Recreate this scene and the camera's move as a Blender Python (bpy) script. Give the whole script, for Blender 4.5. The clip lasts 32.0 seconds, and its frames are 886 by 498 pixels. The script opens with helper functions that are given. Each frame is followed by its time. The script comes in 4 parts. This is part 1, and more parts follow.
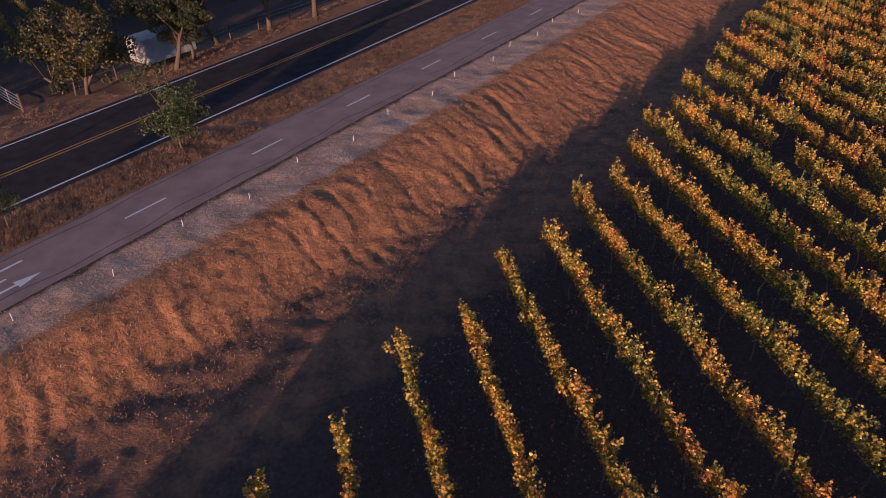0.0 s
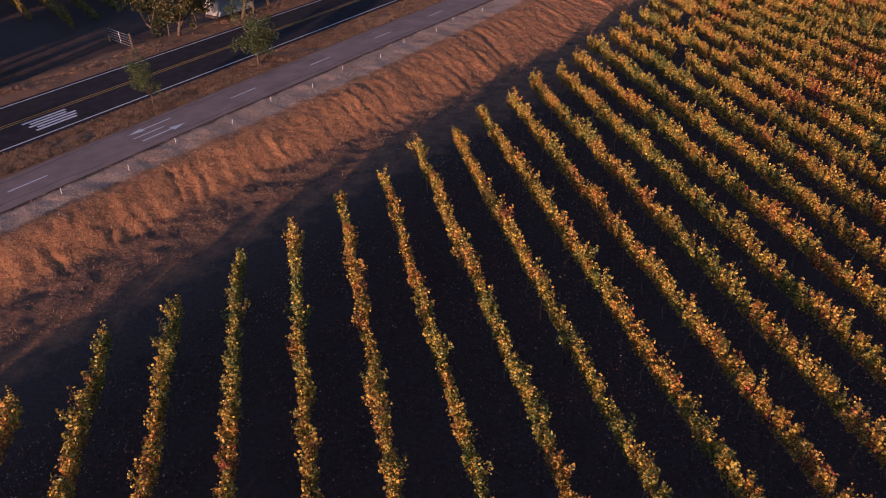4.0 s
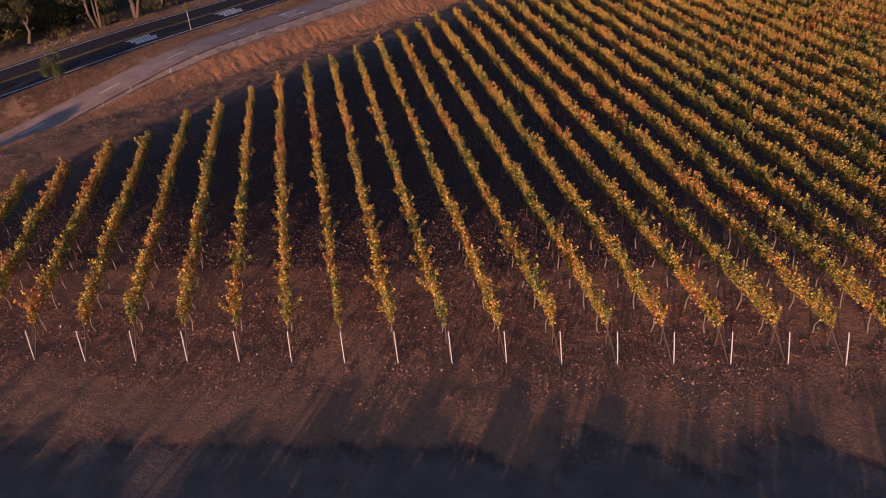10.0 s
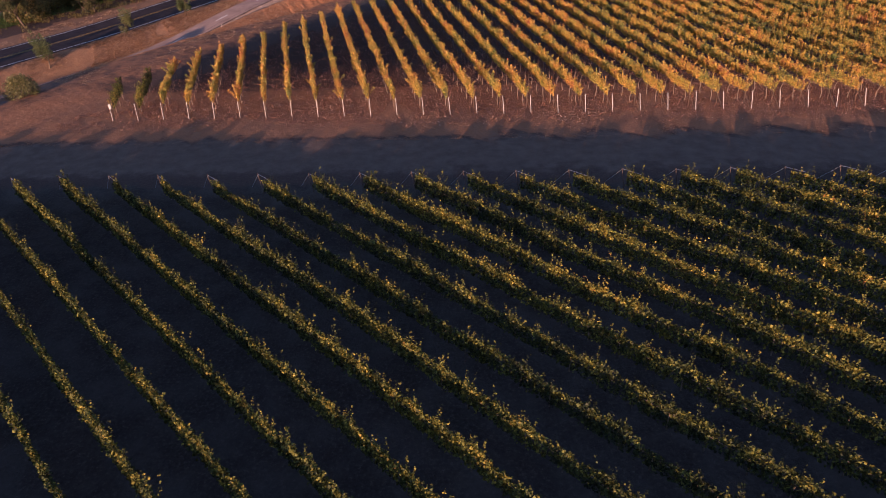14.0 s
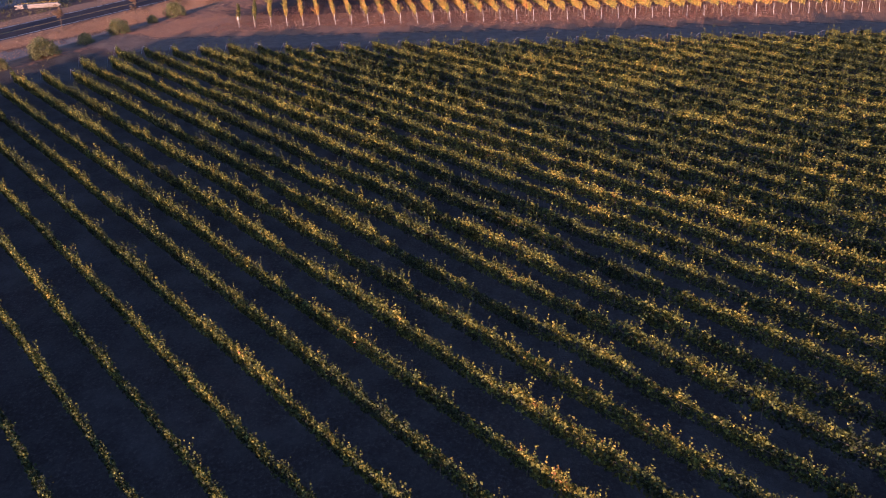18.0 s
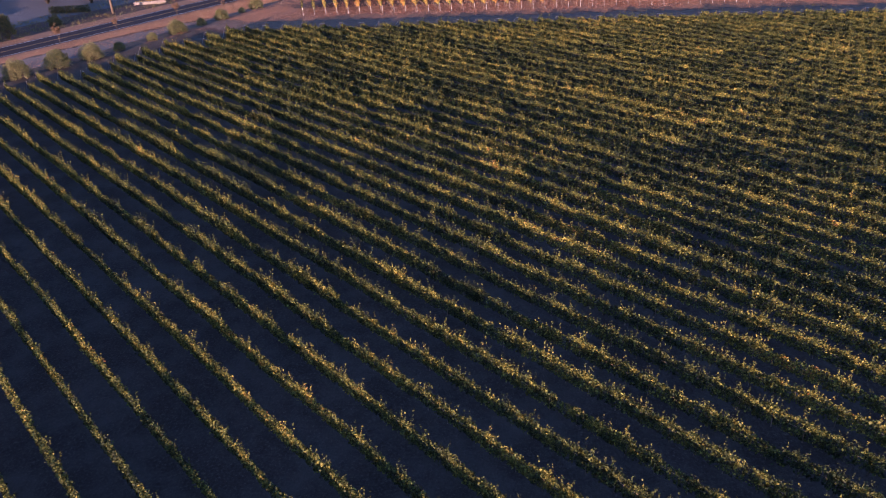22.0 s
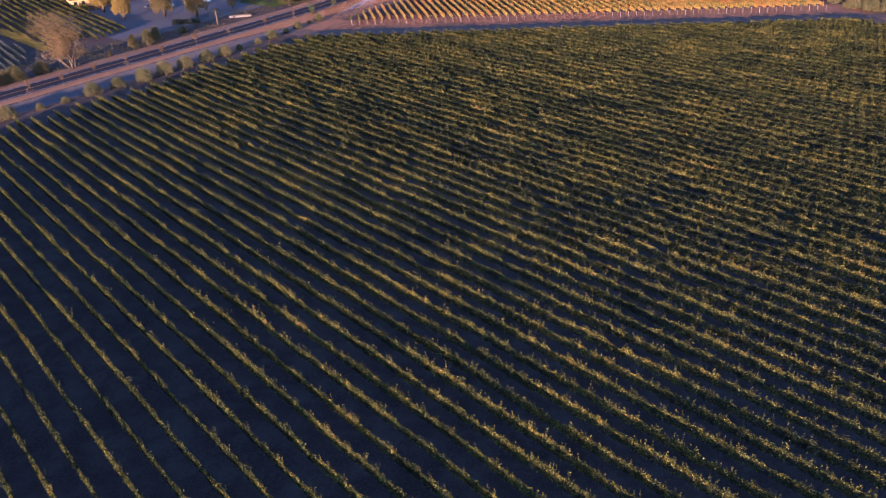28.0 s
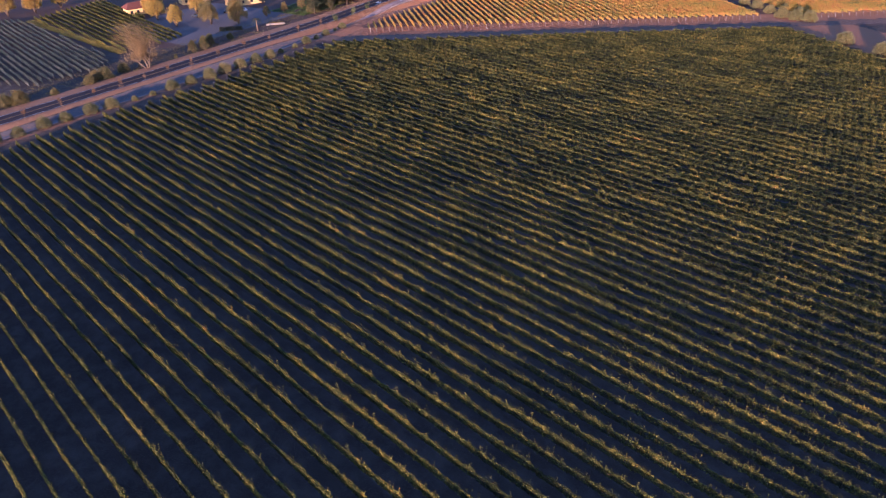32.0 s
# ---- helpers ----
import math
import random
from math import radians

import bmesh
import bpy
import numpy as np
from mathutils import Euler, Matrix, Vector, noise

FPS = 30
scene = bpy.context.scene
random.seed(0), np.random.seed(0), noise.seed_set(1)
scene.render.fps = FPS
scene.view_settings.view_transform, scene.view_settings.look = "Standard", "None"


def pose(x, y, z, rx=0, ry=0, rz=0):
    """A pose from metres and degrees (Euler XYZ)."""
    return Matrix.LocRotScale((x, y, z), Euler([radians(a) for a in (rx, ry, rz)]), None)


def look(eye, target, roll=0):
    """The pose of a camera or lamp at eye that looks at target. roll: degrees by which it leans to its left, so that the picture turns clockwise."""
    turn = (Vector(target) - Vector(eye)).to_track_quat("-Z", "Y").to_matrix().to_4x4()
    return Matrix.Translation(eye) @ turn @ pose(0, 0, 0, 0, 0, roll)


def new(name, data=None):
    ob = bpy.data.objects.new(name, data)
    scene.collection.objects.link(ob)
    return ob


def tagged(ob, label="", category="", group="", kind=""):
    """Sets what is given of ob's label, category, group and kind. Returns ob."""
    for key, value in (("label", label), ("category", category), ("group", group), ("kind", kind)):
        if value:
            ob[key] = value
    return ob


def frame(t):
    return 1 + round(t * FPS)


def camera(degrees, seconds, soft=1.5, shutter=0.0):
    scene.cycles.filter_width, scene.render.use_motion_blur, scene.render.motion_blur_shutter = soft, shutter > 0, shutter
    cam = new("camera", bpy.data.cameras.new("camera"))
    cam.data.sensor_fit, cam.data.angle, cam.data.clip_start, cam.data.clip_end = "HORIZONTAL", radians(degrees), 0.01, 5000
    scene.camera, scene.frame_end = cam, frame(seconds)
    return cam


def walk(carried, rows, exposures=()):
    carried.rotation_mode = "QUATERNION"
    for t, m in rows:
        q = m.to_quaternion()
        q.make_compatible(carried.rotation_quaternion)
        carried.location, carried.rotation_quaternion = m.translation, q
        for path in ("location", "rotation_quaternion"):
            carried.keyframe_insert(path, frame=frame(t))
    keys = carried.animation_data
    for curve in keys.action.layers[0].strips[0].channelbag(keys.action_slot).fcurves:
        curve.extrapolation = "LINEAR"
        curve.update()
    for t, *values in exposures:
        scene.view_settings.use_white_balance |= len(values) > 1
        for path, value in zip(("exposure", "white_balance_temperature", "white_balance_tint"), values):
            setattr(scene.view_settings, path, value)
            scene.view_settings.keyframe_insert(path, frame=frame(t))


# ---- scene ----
EXPOSURE = 0.4
cam = camera(65.2, 32.0, soft=1.0)
PATH = [
    (0.0, 0.95, 35.13, 16.98, 56.49, 1.74, 2.00),
    (0.5, 1.03, 33.38, 17.07, 56.53, 1.77, 2.06),
    (1.0, 1.13, 31.50, 17.16, 56.56, 1.79, 2.11),
    (1.5, 1.25, 29.45, 17.26, 56.58, 1.83, 2.16),
    (2.0, 1.36, 27.28, 17.39, 56.59, 1.87, 2.20),
    (2.5, 1.52, 24.95, 17.54, 56.61, 1.91, 2.22),
    (3.0, 1.65, 22.50, 17.69, 56.63, 1.96, 2.25),
    (3.5, 1.80, 19.92, 17.85, 56.66, 2.00, 2.29),
    (5.5, 2.57, 8.56, 18.58, 56.77, 1.99, 2.74),
    (6.0, 2.73, 5.43, 18.81, 56.78, 2.03, 2.80),
    (6.5, 2.90, 2.24, 19.06, 56.78, 2.08, 2.84),
    (7.0, 3.11, -1.05, 19.34, 56.78, 2.14, 2.86),
    (7.5, 3.28, -4.52, 19.61, 56.78, 2.19, 2.88),
    (8.0, 3.44, -8.10, 19.91, 56.78, 2.24, 2.90),
    (8.5, 3.60, -11.78, 20.23, 56.79, 2.27, 2.92),
    (9.0, 3.76, -15.55, 20.58, 56.80, 2.29, 2.93),
    (9.5, 3.93, -19.33, 20.95, 56.81, 2.30, 2.93),
    (10.0, 4.07, -23.17, 21.31, 56.80, 2.30, 2.93),
    (10.5, 4.24, -27.18, 21.66, 56.79, 2.31, 2.89),
    (11.0, 4.38, -31.40, 22.02, 56.80, 2.31, 2.85),
    (11.5, 4.54, -35.75, 22.36, 56.82, 2.30, 2.79),
    (12.0, 4.70, -40.24, 22.69, 56.86, 2.29, 2.73),
    (12.5, 4.84, -44.88, 23.03, 56.92, 2.27, 2.68),
    (13.0, 4.97, -49.67, 23.36, 56.98, 2.26, 2.63),
    (13.5, 5.16, -54.60, 23.67, 57.06, 2.24, 2.59),
    (14.0, 5.37, -59.71, 23.97, 57.15, 2.22, 2.56),
    (14.5, 5.52, -64.96, 24.23, 57.25, 2.19, 2.57),
    (16.5, 6.56, -86.92, 24.89, 57.77, 2.05, 2.70),
    (17.0, 6.79, -92.61, 25.05, 57.91, 2.04, 2.72),
    (17.5, 7.01, -98.38, 25.21, 58.06, 2.03, 2.74),
    (18.0, 7.23, -104.21, 25.42, 58.21, 2.04, 2.74),
    (18.5, 7.47, -110.09, 25.72, 58.37, 2.06, 2.74),
    (19.0, 7.76, -116.00, 26.13, 58.54, 2.08, 2.73),
    (19.5, 8.12, -121.94, 26.70, 58.71, 2.11, 2.71),
    (20.0, 8.43, -127.86, 27.42, 58.88, 2.14, 2.71),
    (20.5, 8.69, -133.71, 28.26, 59.02, 2.17, 2.72),
    (21.0, 8.86, -139.47, 29.25, 59.12, 2.19, 2.75),
    (21.5, 9.05, -145.21, 30.37, 59.20, 2.22, 2.79),
    (22.0, 9.25, -150.94, 31.60, 59.24, 2.25, 2.82),
    (22.5, 9.44, -156.70, 32.93, 59.27, 2.28, 2.83),
    (23.0, 9.67, -162.56, 34.38, 59.29, 2.30, 2.84),
    (23.5, 9.91, -168.47, 35.87, 59.30, 2.32, 2.83),
    (24.0, 10.12, -174.37, 37.38, 59.29, 2.34, 2.81),
    (24.5, 10.31, -180.23, 38.93, 59.28, 2.36, 2.78),
    (25.0, 10.43, -186.07, 40.48, 59.26, 2.37, 2.75),
    (25.5, 10.58, -191.88, 42.05, 59.24, 2.37, 2.72),
    (27.5, 11.26, -214.96, 48.51, 59.14, 2.39, 2.63),
    (28.0, 11.40, -220.75, 50.19, 59.11, 2.40, 2.62),
    (28.5, 11.53, -226.57, 51.91, 59.07, 2.41, 2.61),
    (29.0, 11.65, -232.33, 53.66, 59.03, 2.44, 2.60),
    (29.5, 11.82, -237.98, 55.43, 58.99, 2.46, 2.56),
    (30.0, 11.96, -243.58, 57.18, 58.95, 2.48, 2.53),
    (30.5, 12.11, -249.13, 58.93, 58.92, 2.49, 2.51),
    (31.0, 12.23, -254.69, 60.68, 58.90, 2.49, 2.50),
    (31.5, 12.38, -260.22, 62.42, 58.89, 2.48, 2.49),
    (32.0, 12.52, -265.74, 64.17, 58.88, 2.46, 2.49),
]
walk(cam, [(t, pose(x, y, z, rx, ry, rz)) for t, x, y, z, rx, ry, rz in PATH], exposures=[(0.0, EXPOSURE, 5200.0, 33.0), (9.0, EXPOSURE, 5300.0, 33.0), (13.0, EXPOSURE + 0.4, 5400.0, 35.0), (18.0, EXPOSURE + 1.12, 4980.0, 36.5), (32.0, EXPOSURE + 1.3, 4620.0, 39.0)])

# ---- light ----
SUN_AZ, SUN_EL = 17.5, 6.2     # light travels 17.5 degrees to the right of +y
world = bpy.data.worlds.new("sky")
scene.world = world
world.use_nodes = True
wn = world.node_tree.nodes
sky = wn.new("ShaderNodeTexSky")
sky.sky_type, sky.sun_disc = 'NISHITA', False
sky.sun_elevation, sky.sun_rotation = radians(SUN_EL), radians(180 + SUN_AZ)
sky.ozone_density, sky.dust_density, sky.air_density = 2.5, 0.5, 1.0
wn["Background"].inputs[1].default_value = 0.115
deep = wn.new("ShaderNodeHueSaturation")
deep.inputs["Saturation"].default_value = 0.82
world.node_tree.links.new(sky.outputs[0], deep.inputs["Color"])
world.node_tree.links.new(deep.outputs[0], wn["Background"].inputs[0])
lamp = bpy.data.lights.new("sun", 'SUN')
lamp.energy, lamp.angle, lamp.color = 5.0, radians(0.6), (1.0, 0.58, 0.28)
sun = new("sun", lamp)
a, e = radians(SUN_AZ), radians(SUN_EL)
sun.matrix_world = look((0, 0, 80), (math.sin(a) * math.cos(e) * 50, math.cos(a) * math.cos(e) * 50, 80 - math.sin(e) * 50))


# ---- materials ----
def material(name, rough=0.9, spec=0.2):
    m = bpy.data.materials.new(name)
    m.use_nodes = True
    nt = m.node_tree
    b = nt.nodes["Principled BSDF"]
    b.inputs["Roughness"].default_value = rough
    b.inputs["Specular IOR Level"].default_value = spec
    return m, nt, b


def ramp(nt, fac, stops):
    r = nt.nodes.new("ShaderNodeValToRGB")
    els = r.color_ramp.elements
    while len(els) < len(stops):
        els.new(0.5)
    for el, (p, c) in zip(els, stops):
        el.position, el.color = p, (*c, 1)
    nt.links.new(fac, r.inputs[0])
    return r.outputs[0]


def noise_tex(nt, scale, detail=6, rough=0.6, coords="Object"):
    n = nt.nodes.new("ShaderNodeTexNoise")
    n.inputs["Scale"].default_value, n.inputs["Detail"].default_value, n.inputs["Roughness"].default_value = scale, detail, rough
    if coords == "world":
        g = nt.nodes.new("ShaderNodeNewGeometry")
        nt.links.new(g.outputs["Position"], n.inputs["Vector"])
    else:
        t = nt.nodes.new("ShaderNodeTexCoord")
        nt.links.new(t.outputs["Object"], n.inputs["Vector"])
    return n.outputs["Fac"]


def mixed(nt, fac, c1, c2, mode='MIX'):
    m = nt.nodes.new("ShaderNodeMix")
    m.data_type, m.blend_type = 'RGBA', mode
    for sock, v in ((m.inputs[0], fac), (m.inputs[6], c1), (m.inputs[7], c2)):
        if isinstance(v, bpy.types.NodeSocket):
            nt.links.new(v, sock)
        elif isinstance(v, tuple):
            sock.default_value = (*v, 1)
        else:
            sock.default_value = v
    return m.outputs[2]


def calc(nt, op, x, y=0.0):
    m = nt.nodes.new("ShaderNodeMath")
    m.operation = op
    for sock, v in ((m.inputs[0], x), (m.inputs[1], y)):
        if isinstance(v, bpy.types.NodeSocket):
            nt.links.new(v, sock)
        else:
            sock.default_value = v
    return m.outputs[0]


def bump(nt, b, h, strength=0.4, dist=0.05):
    n = nt.nodes.new("ShaderNodeBump")
    n.inputs["Strength"].default_value, n.inputs["Distance"].default_value = strength, dist
    nt.links.new(h, n.inputs["Height"])
    nt.links.new(n.outputs[0], b.inputs["Normal"])


def plain(name, c1, c2, scale=3.0, rough=0.9, spec=0.2, strength=0.3, dist=0.02, metal=0.0, coords="Object"):
    m, nt, b = material(name, rough, spec)
    n = noise_tex(nt, scale, coords=coords)
    nt.links.new(ramp(nt, n, [(0.3, c1), (0.7, c2)]), b.inputs["Base Color"])
    b.inputs["Metallic"].default_value = metal
    if strength:
        bump(nt, b, noise_tex(nt, scale * 6, coords=coords), strength, dist)
    return m


def leaf_material(name, stops, patch=0.12, glow=0.35, rough=0.45, spec=0.45, own=0.3, contrast=0.6):
    """Leaves whose colour varies by leaf, by plant and by patches of the field."""
    m, nt, b = material(name, rough, spec)
    g = nt.nodes.new("ShaderNodeNewGeometry")
    o = nt.nodes.new("ShaderNodeObjectInfo")
    f = calc(nt, 'MULTIPLY', g.outputs["Random Per Island"], 0.45)
    f = calc(nt, 'ADD', f, calc(nt, 'MULTIPLY', o.outputs["Random"], own))
    n = nt.nodes.new("ShaderNodeTexNoise")
    n.inputs["Scale"].default_value, n.inputs["Detail"].default_value = patch, 2
    nt.links.new(g.outputs["Position"], n.inputs["Vector"])
    f = calc(nt, 'ADD', f, calc(nt, 'MULTIPLY', calc(nt, 'SUBTRACT', n.outputs["Fac"], 0.35), 0.8))
    n = nt.nodes.new("ShaderNodeTexNoise")
    n.inputs["Scale"].default_value, n.inputs["Detail"].default_value = 1.4, 2
    nt.links.new(g.outputs["Position"], n.inputs["Vector"])
    f = calc(nt, 'ADD', f, calc(nt, 'MULTIPLY', calc(nt, 'SUBTRACT', n.outputs["Fac"], 0.5), 1.1))
    c = ramp(nt, f, stops)
    w = nt.nodes.new("ShaderNodeTexWhiteNoise")
    w.noise_dimensions = '1D'
    nt.links.new(calc(nt, 'MULTIPLY', g.outputs["Random Per Island"], 917.0), w.inputs["W"])
    tone = calc(nt, 'ADD', calc(nt, 'MULTIPLY', calc(nt, 'POWER', w.outputs["Value"], 1.6), contrast), 0.89 - contrast * 0.385)
    c = mixed(nt, 1.0, c, tone, 'MULTIPLY')
    nt.links.new(c, b.inputs["Base Color"])
    t = nt.nodes.new("ShaderNodeBsdfTranslucent")
    nt.links.new(c, t.inputs["Color"])
    s = nt.nodes.new("ShaderNodeMixShader")
    s.inputs[0].default_value = glow
    nt.links.new(b.outputs[0], s.inputs[1])
    nt.links.new(t.outputs[0], s.inputs[2])
    nt.links.new(s.outputs[0], nt.nodes["Material Output"].inputs["Surface"])
    return m


LEAF_A = leaf_material("autumn_vine_leaves", [(0.0, (0.07, 0.12, 0.03)), (0.22, (0.21, 0.215, 0.04)), (0.46, (0.54, 0.385, 0.05)), (0.7, (0.58, 0.29, 0.045)), (0.9, (0.38, 0.10, 0.05)), (1.0, (0.24, 0.04, 0.035))], glow=0.22, own=0.26, contrast=1.25)
LEAF_B = leaf_material("turning_vine_leaves", [(0.0, (0.021, 0.029, 0.014)), (0.29, (0.052, 0.064, 0.019)), (0.57, (0.16, 0.158, 0.028)), (0.87, (0.36, 0.27, 0.04)), (0.97, (0.41, 0.16, 0.053))], 0.09, 0.22, 0.55, 0.2, 0.14, 1.3)
LEAF_OLIVE = leaf_material("grey_green_leaves", [(0.0, (0.10, 0.11, 0.04)), (0.5, (0.20, 0.19, 0.065)), (1.0, (0.35, 0.29, 0.11))])
LEAF_OAK = leaf_material("oak_leaves", [(0.0, (0.035, 0.05, 0.02)), (0.5, (0.08, 0.085, 0.03)), (1.0, (0.22, 0.15, 0.05))])
LEAF_YOUNG = leaf_material("young_tree_leaves", [(0.0, (0.05, 0.075, 0.025)), (0.5, (0.10, 0.13, 0.04)), (1.0, (0.20, 0.19, 0.06))])
LEAF_GOLD = leaf_material("yellow_leaves", [(0.0, (0.22, 0.20, 0.04)), (0.5, (0.42, 0.30, 0.045)), (1.0, (0.48, 0.27, 0.05))])
LEAF_GREY = leaf_material("blue_grey_leaves", [(0.0, (0.05, 0.07, 0.048)), (0.5, (0.10, 0.125, 0.085)), (1.0, (0.19, 0.205, 0.13))])
GRASS = leaf_material("dry_grass_blades", [(0.0, (0.20, 0.105, 0.06)), (0.5, (0.40, 0.245, 0.14)), (1.0, (0.62, 0.43, 0.25))])
BARK = plain("vine_bark", (0.10, 0.07, 0.05), (0.26, 0.20, 0.15), 20)
CANE = plain("reddish_cane", (0.17, 0.06, 0.045), (0.30, 0.12, 0.08), 20, 0.6, 0.3, 0)
TRUNK = plain("tree_bark", (0.075, 0.055, 0.04), (0.17, 0.13, 0.09), 8)
POST_WHITE = plain("pale_post_paint", (0.40, 0.36, 0.32), (0.58, 0.54, 0.50), 12, 0.6)
POST_DARK = plain("rusted_stake", (0.06, 0.045, 0.035), (0.14, 0.09, 0.06), 15, 0.7)
WIRE = plain("galvanised_wire", (0.4, 0.4, 0.4), (0.55, 0.55, 0.55), 9, 0.4, 0.5, 0, metal=0.8)
ASPHALT = plain("road_asphalt", (0.036, 0.03, 0.031), (0.062, 0.052, 0.053), 1.2, 0.95, 0.06, 0.3, 0.01)
PATH_ASPHALT = plain("path_asphalt", (0.25, 0.18, 0.15), (0.36, 0.265, 0.22), 0.7, 0.95, 0.06, 0.3, 0.01)
PAINT_WHITE = plain("white_road_paint", (0.60, 0.60, 0.58), (0.78, 0.78, 0.76), 5, 0.6)
PAINT_YELLOW = plain("yellow_road_paint", (0.36, 0.21, 0.04), (0.50, 0.30, 0.06), 5, 0.6)


def ground_material():
    m, nt, b = material("ground_earth", 0.95, 0.1)

    def att(name):
        n = nt.nodes.new("ShaderNodeAttribute")
        n.attribute_name = name
        return n.outputs["Fac"]
    fine, mid, big = noise_tex(nt, 6, 8, 0.7), noise_tex(nt, 0.9, 6), noise_tex(nt, 0.12, 4)
    soil = ramp(nt, fine, [(0.3, (0.062, 0.043, 0.036)), (0.6, (0.13, 0.087, 0.068)), (0.72, (0.26, 0.165, 0.11))])
    soil = mixed(nt, calc(nt, 'MULTIPLY', mid, 0.5), soil, (0.09, 0.063, 0.047))
    sward = ramp(nt, fine, [(0.3, (0.042, 0.034, 0.029)), (0.55, (0.072, 0.059, 0.049)), (0.72, (0.15, 0.125, 0.10))])
    # Grey of the paved yard, reused in the sunken path's trough to suggest shade.
    yard = ramp(nt, fine, [(0.3, (0.10, 0.093, 0.095)), (0.7, (0.19, 0.18, 0.18))])
    patch = noise_tex(nt, 0.35, 5, 0.65)
    sward = mixed(nt, ramp(nt, patch, [(0.42, (0, 0, 0)), (0.66, (0.6, 0.6, 0.6))]), sward, (0.12, 0.105, 0.087))
    dirt = mixed(nt, mid, ramp(nt, fine, [(0.3, (0.27, 0.115, 0.05)), (0.7, (0.64, 0.33, 0.15))]), (0.46, 0.21, 0.09))
    dirt = mixed(nt, ramp(nt, noise_tex(nt, 2.6, 6, 0.7), [(0.46, (0, 0, 0)), (0.62, (0.7, 0.7, 0.7))]), dirt, (0.24, 0.105, 0.055))
    head = mixed(nt, mid, ramp(nt, fine, [(0.3, (0.165, 0.085, 0.05)), (0.7, (0.49, 0.265, 0.145))]), (0.30, 0.15, 0.08))
    grass = mixed(nt, mid, ramp(nt, fine, [(0.3, (0.20, 0.105, 0.06)), (0.7, (0.46, 0.29, 0.165))]), (0.27, 0.15, 0.085))
    gravel = ramp(nt, noise_tex(nt, 14, 8, 0.8), [(0.35, (0.30, 0.21, 0.15)), (0.65, (0.74, 0.55, 0.40))])
    gravel = mixed(nt, ramp(nt, noise_tex(nt, 0.6, 6, 0.7), [(0.4, (0, 0, 0)), (0.65, (0.75, 0.75, 0.75))]), gravel, (0.42, 0.25, 0.145))
    lane = ramp(nt, mid, [(0.3, (0.13, 0.092, 0.07)), (0.7, (0.19, 0.14, 0.105))])
    c = soil
    for name, colour in (("sward", sward), ("yard", yard), ("head", head), ("dirt", dirt), ("lane", lane), ("grass", grass), ("gravel", gravel)):
        f = calc(nt, 'ADD', att(name), calc(nt, 'MULTIPLY', calc(nt, 'SUBTRACT', mid, 0.5), 0.9))
        r = nt.nodes.new("ShaderNodeMapRange")
        r.inputs["From Min"].default_value, r.inputs["From Max"].default_value = 0.35, 0.65
        nt.links.new(f, r.inputs["Value"])
        c = mixed(nt, r.outputs[0], c, colour)
    c = mixed(nt, calc(nt, 'MULTIPLY', big, 0.35), c, mixed(nt, 0.5, c, (0.5, 0.4, 0.3), 'MULTIPLY'))
    nt.links.new(c, b.inputs["Base Color"])
    bump(nt, b, calc(nt, 'ADD', fine, calc(nt, 'MULTIPLY', mid, 2.0)), 1.0, 0.08)
    return m


# ---- plan: the road's middle line, offsets to its right, and the ground's height ----
NX, NY = 0.845, -0.535


def middle(v):
    v = np.asarray(v, float)
    w = np.clip(v, -140, 160)
    slope = 0.6351 - 2 * 0.000225 * w
    return -64.57 + 0.6351 * w - 0.000225 * w * w + slope * (v - w)


def road_coords(x, y):
    x, y = np.asarray(x, float), np.asarray(y, float)
    v = y.copy()
    for _ in range(16):
        w = np.clip(v, -140, 160)
        f = middle(v) + (y - v) * NX / NY - x
        v = v - f / (0.6351 - 2 * 0.000225 * w - NX / NY)
    return v, (y - v) / NY


def step(a, b, x):
    t = np.clip((np.asarray(x, float) - a) / (b - a), 0, 1)
    return t * t * (3 - 2 * t)


def hump(x, y, s, seed):
    """Smooth value noise, vectorised."""
    def h(i, j):
        n = np.sin(i * 127.1 + j * 311.7 + seed * 74.7) * 43758.5453
        return n - np.floor(n)
    x, y = np.asarray(x, float) / s, np.asarray(y, float) / s
    i, j = np.floor(x), np.floor(y)
    u, w = x - i, y - j
    u, w = u * u * (3 - 2 * u), w * w * (3 - 2 * w)
    return (h(i, j) * (1 - u) + h(i + 1, j) * u) * (1 - w) + (h(i, j + 1) * (1 - u) + h(i + 1, j + 1) * u) * w - 0.5


def bank(v):
    """Offsets of the bank's crest and foot."""
    return np.interp(v, [30, 59, 72, 107], [13.6, 15.0, 16.0, 17.0]), np.interp(v, [30, 58, 67, 75, 90, 116], [16.0, 17.6, 19.5, 21.2, 23.3, 25.5])


def path_mid(v):
    """Offset of the cycle path's middle from the road's."""
    return np.interp(v, [-90, -60, -20, -5, 8, 22, 36, 66, 80, 100], [11.5, 13.0, 13.0, 11.8, 10.3, 9.4, 9.7, 9.85, 10.15, 10.9])


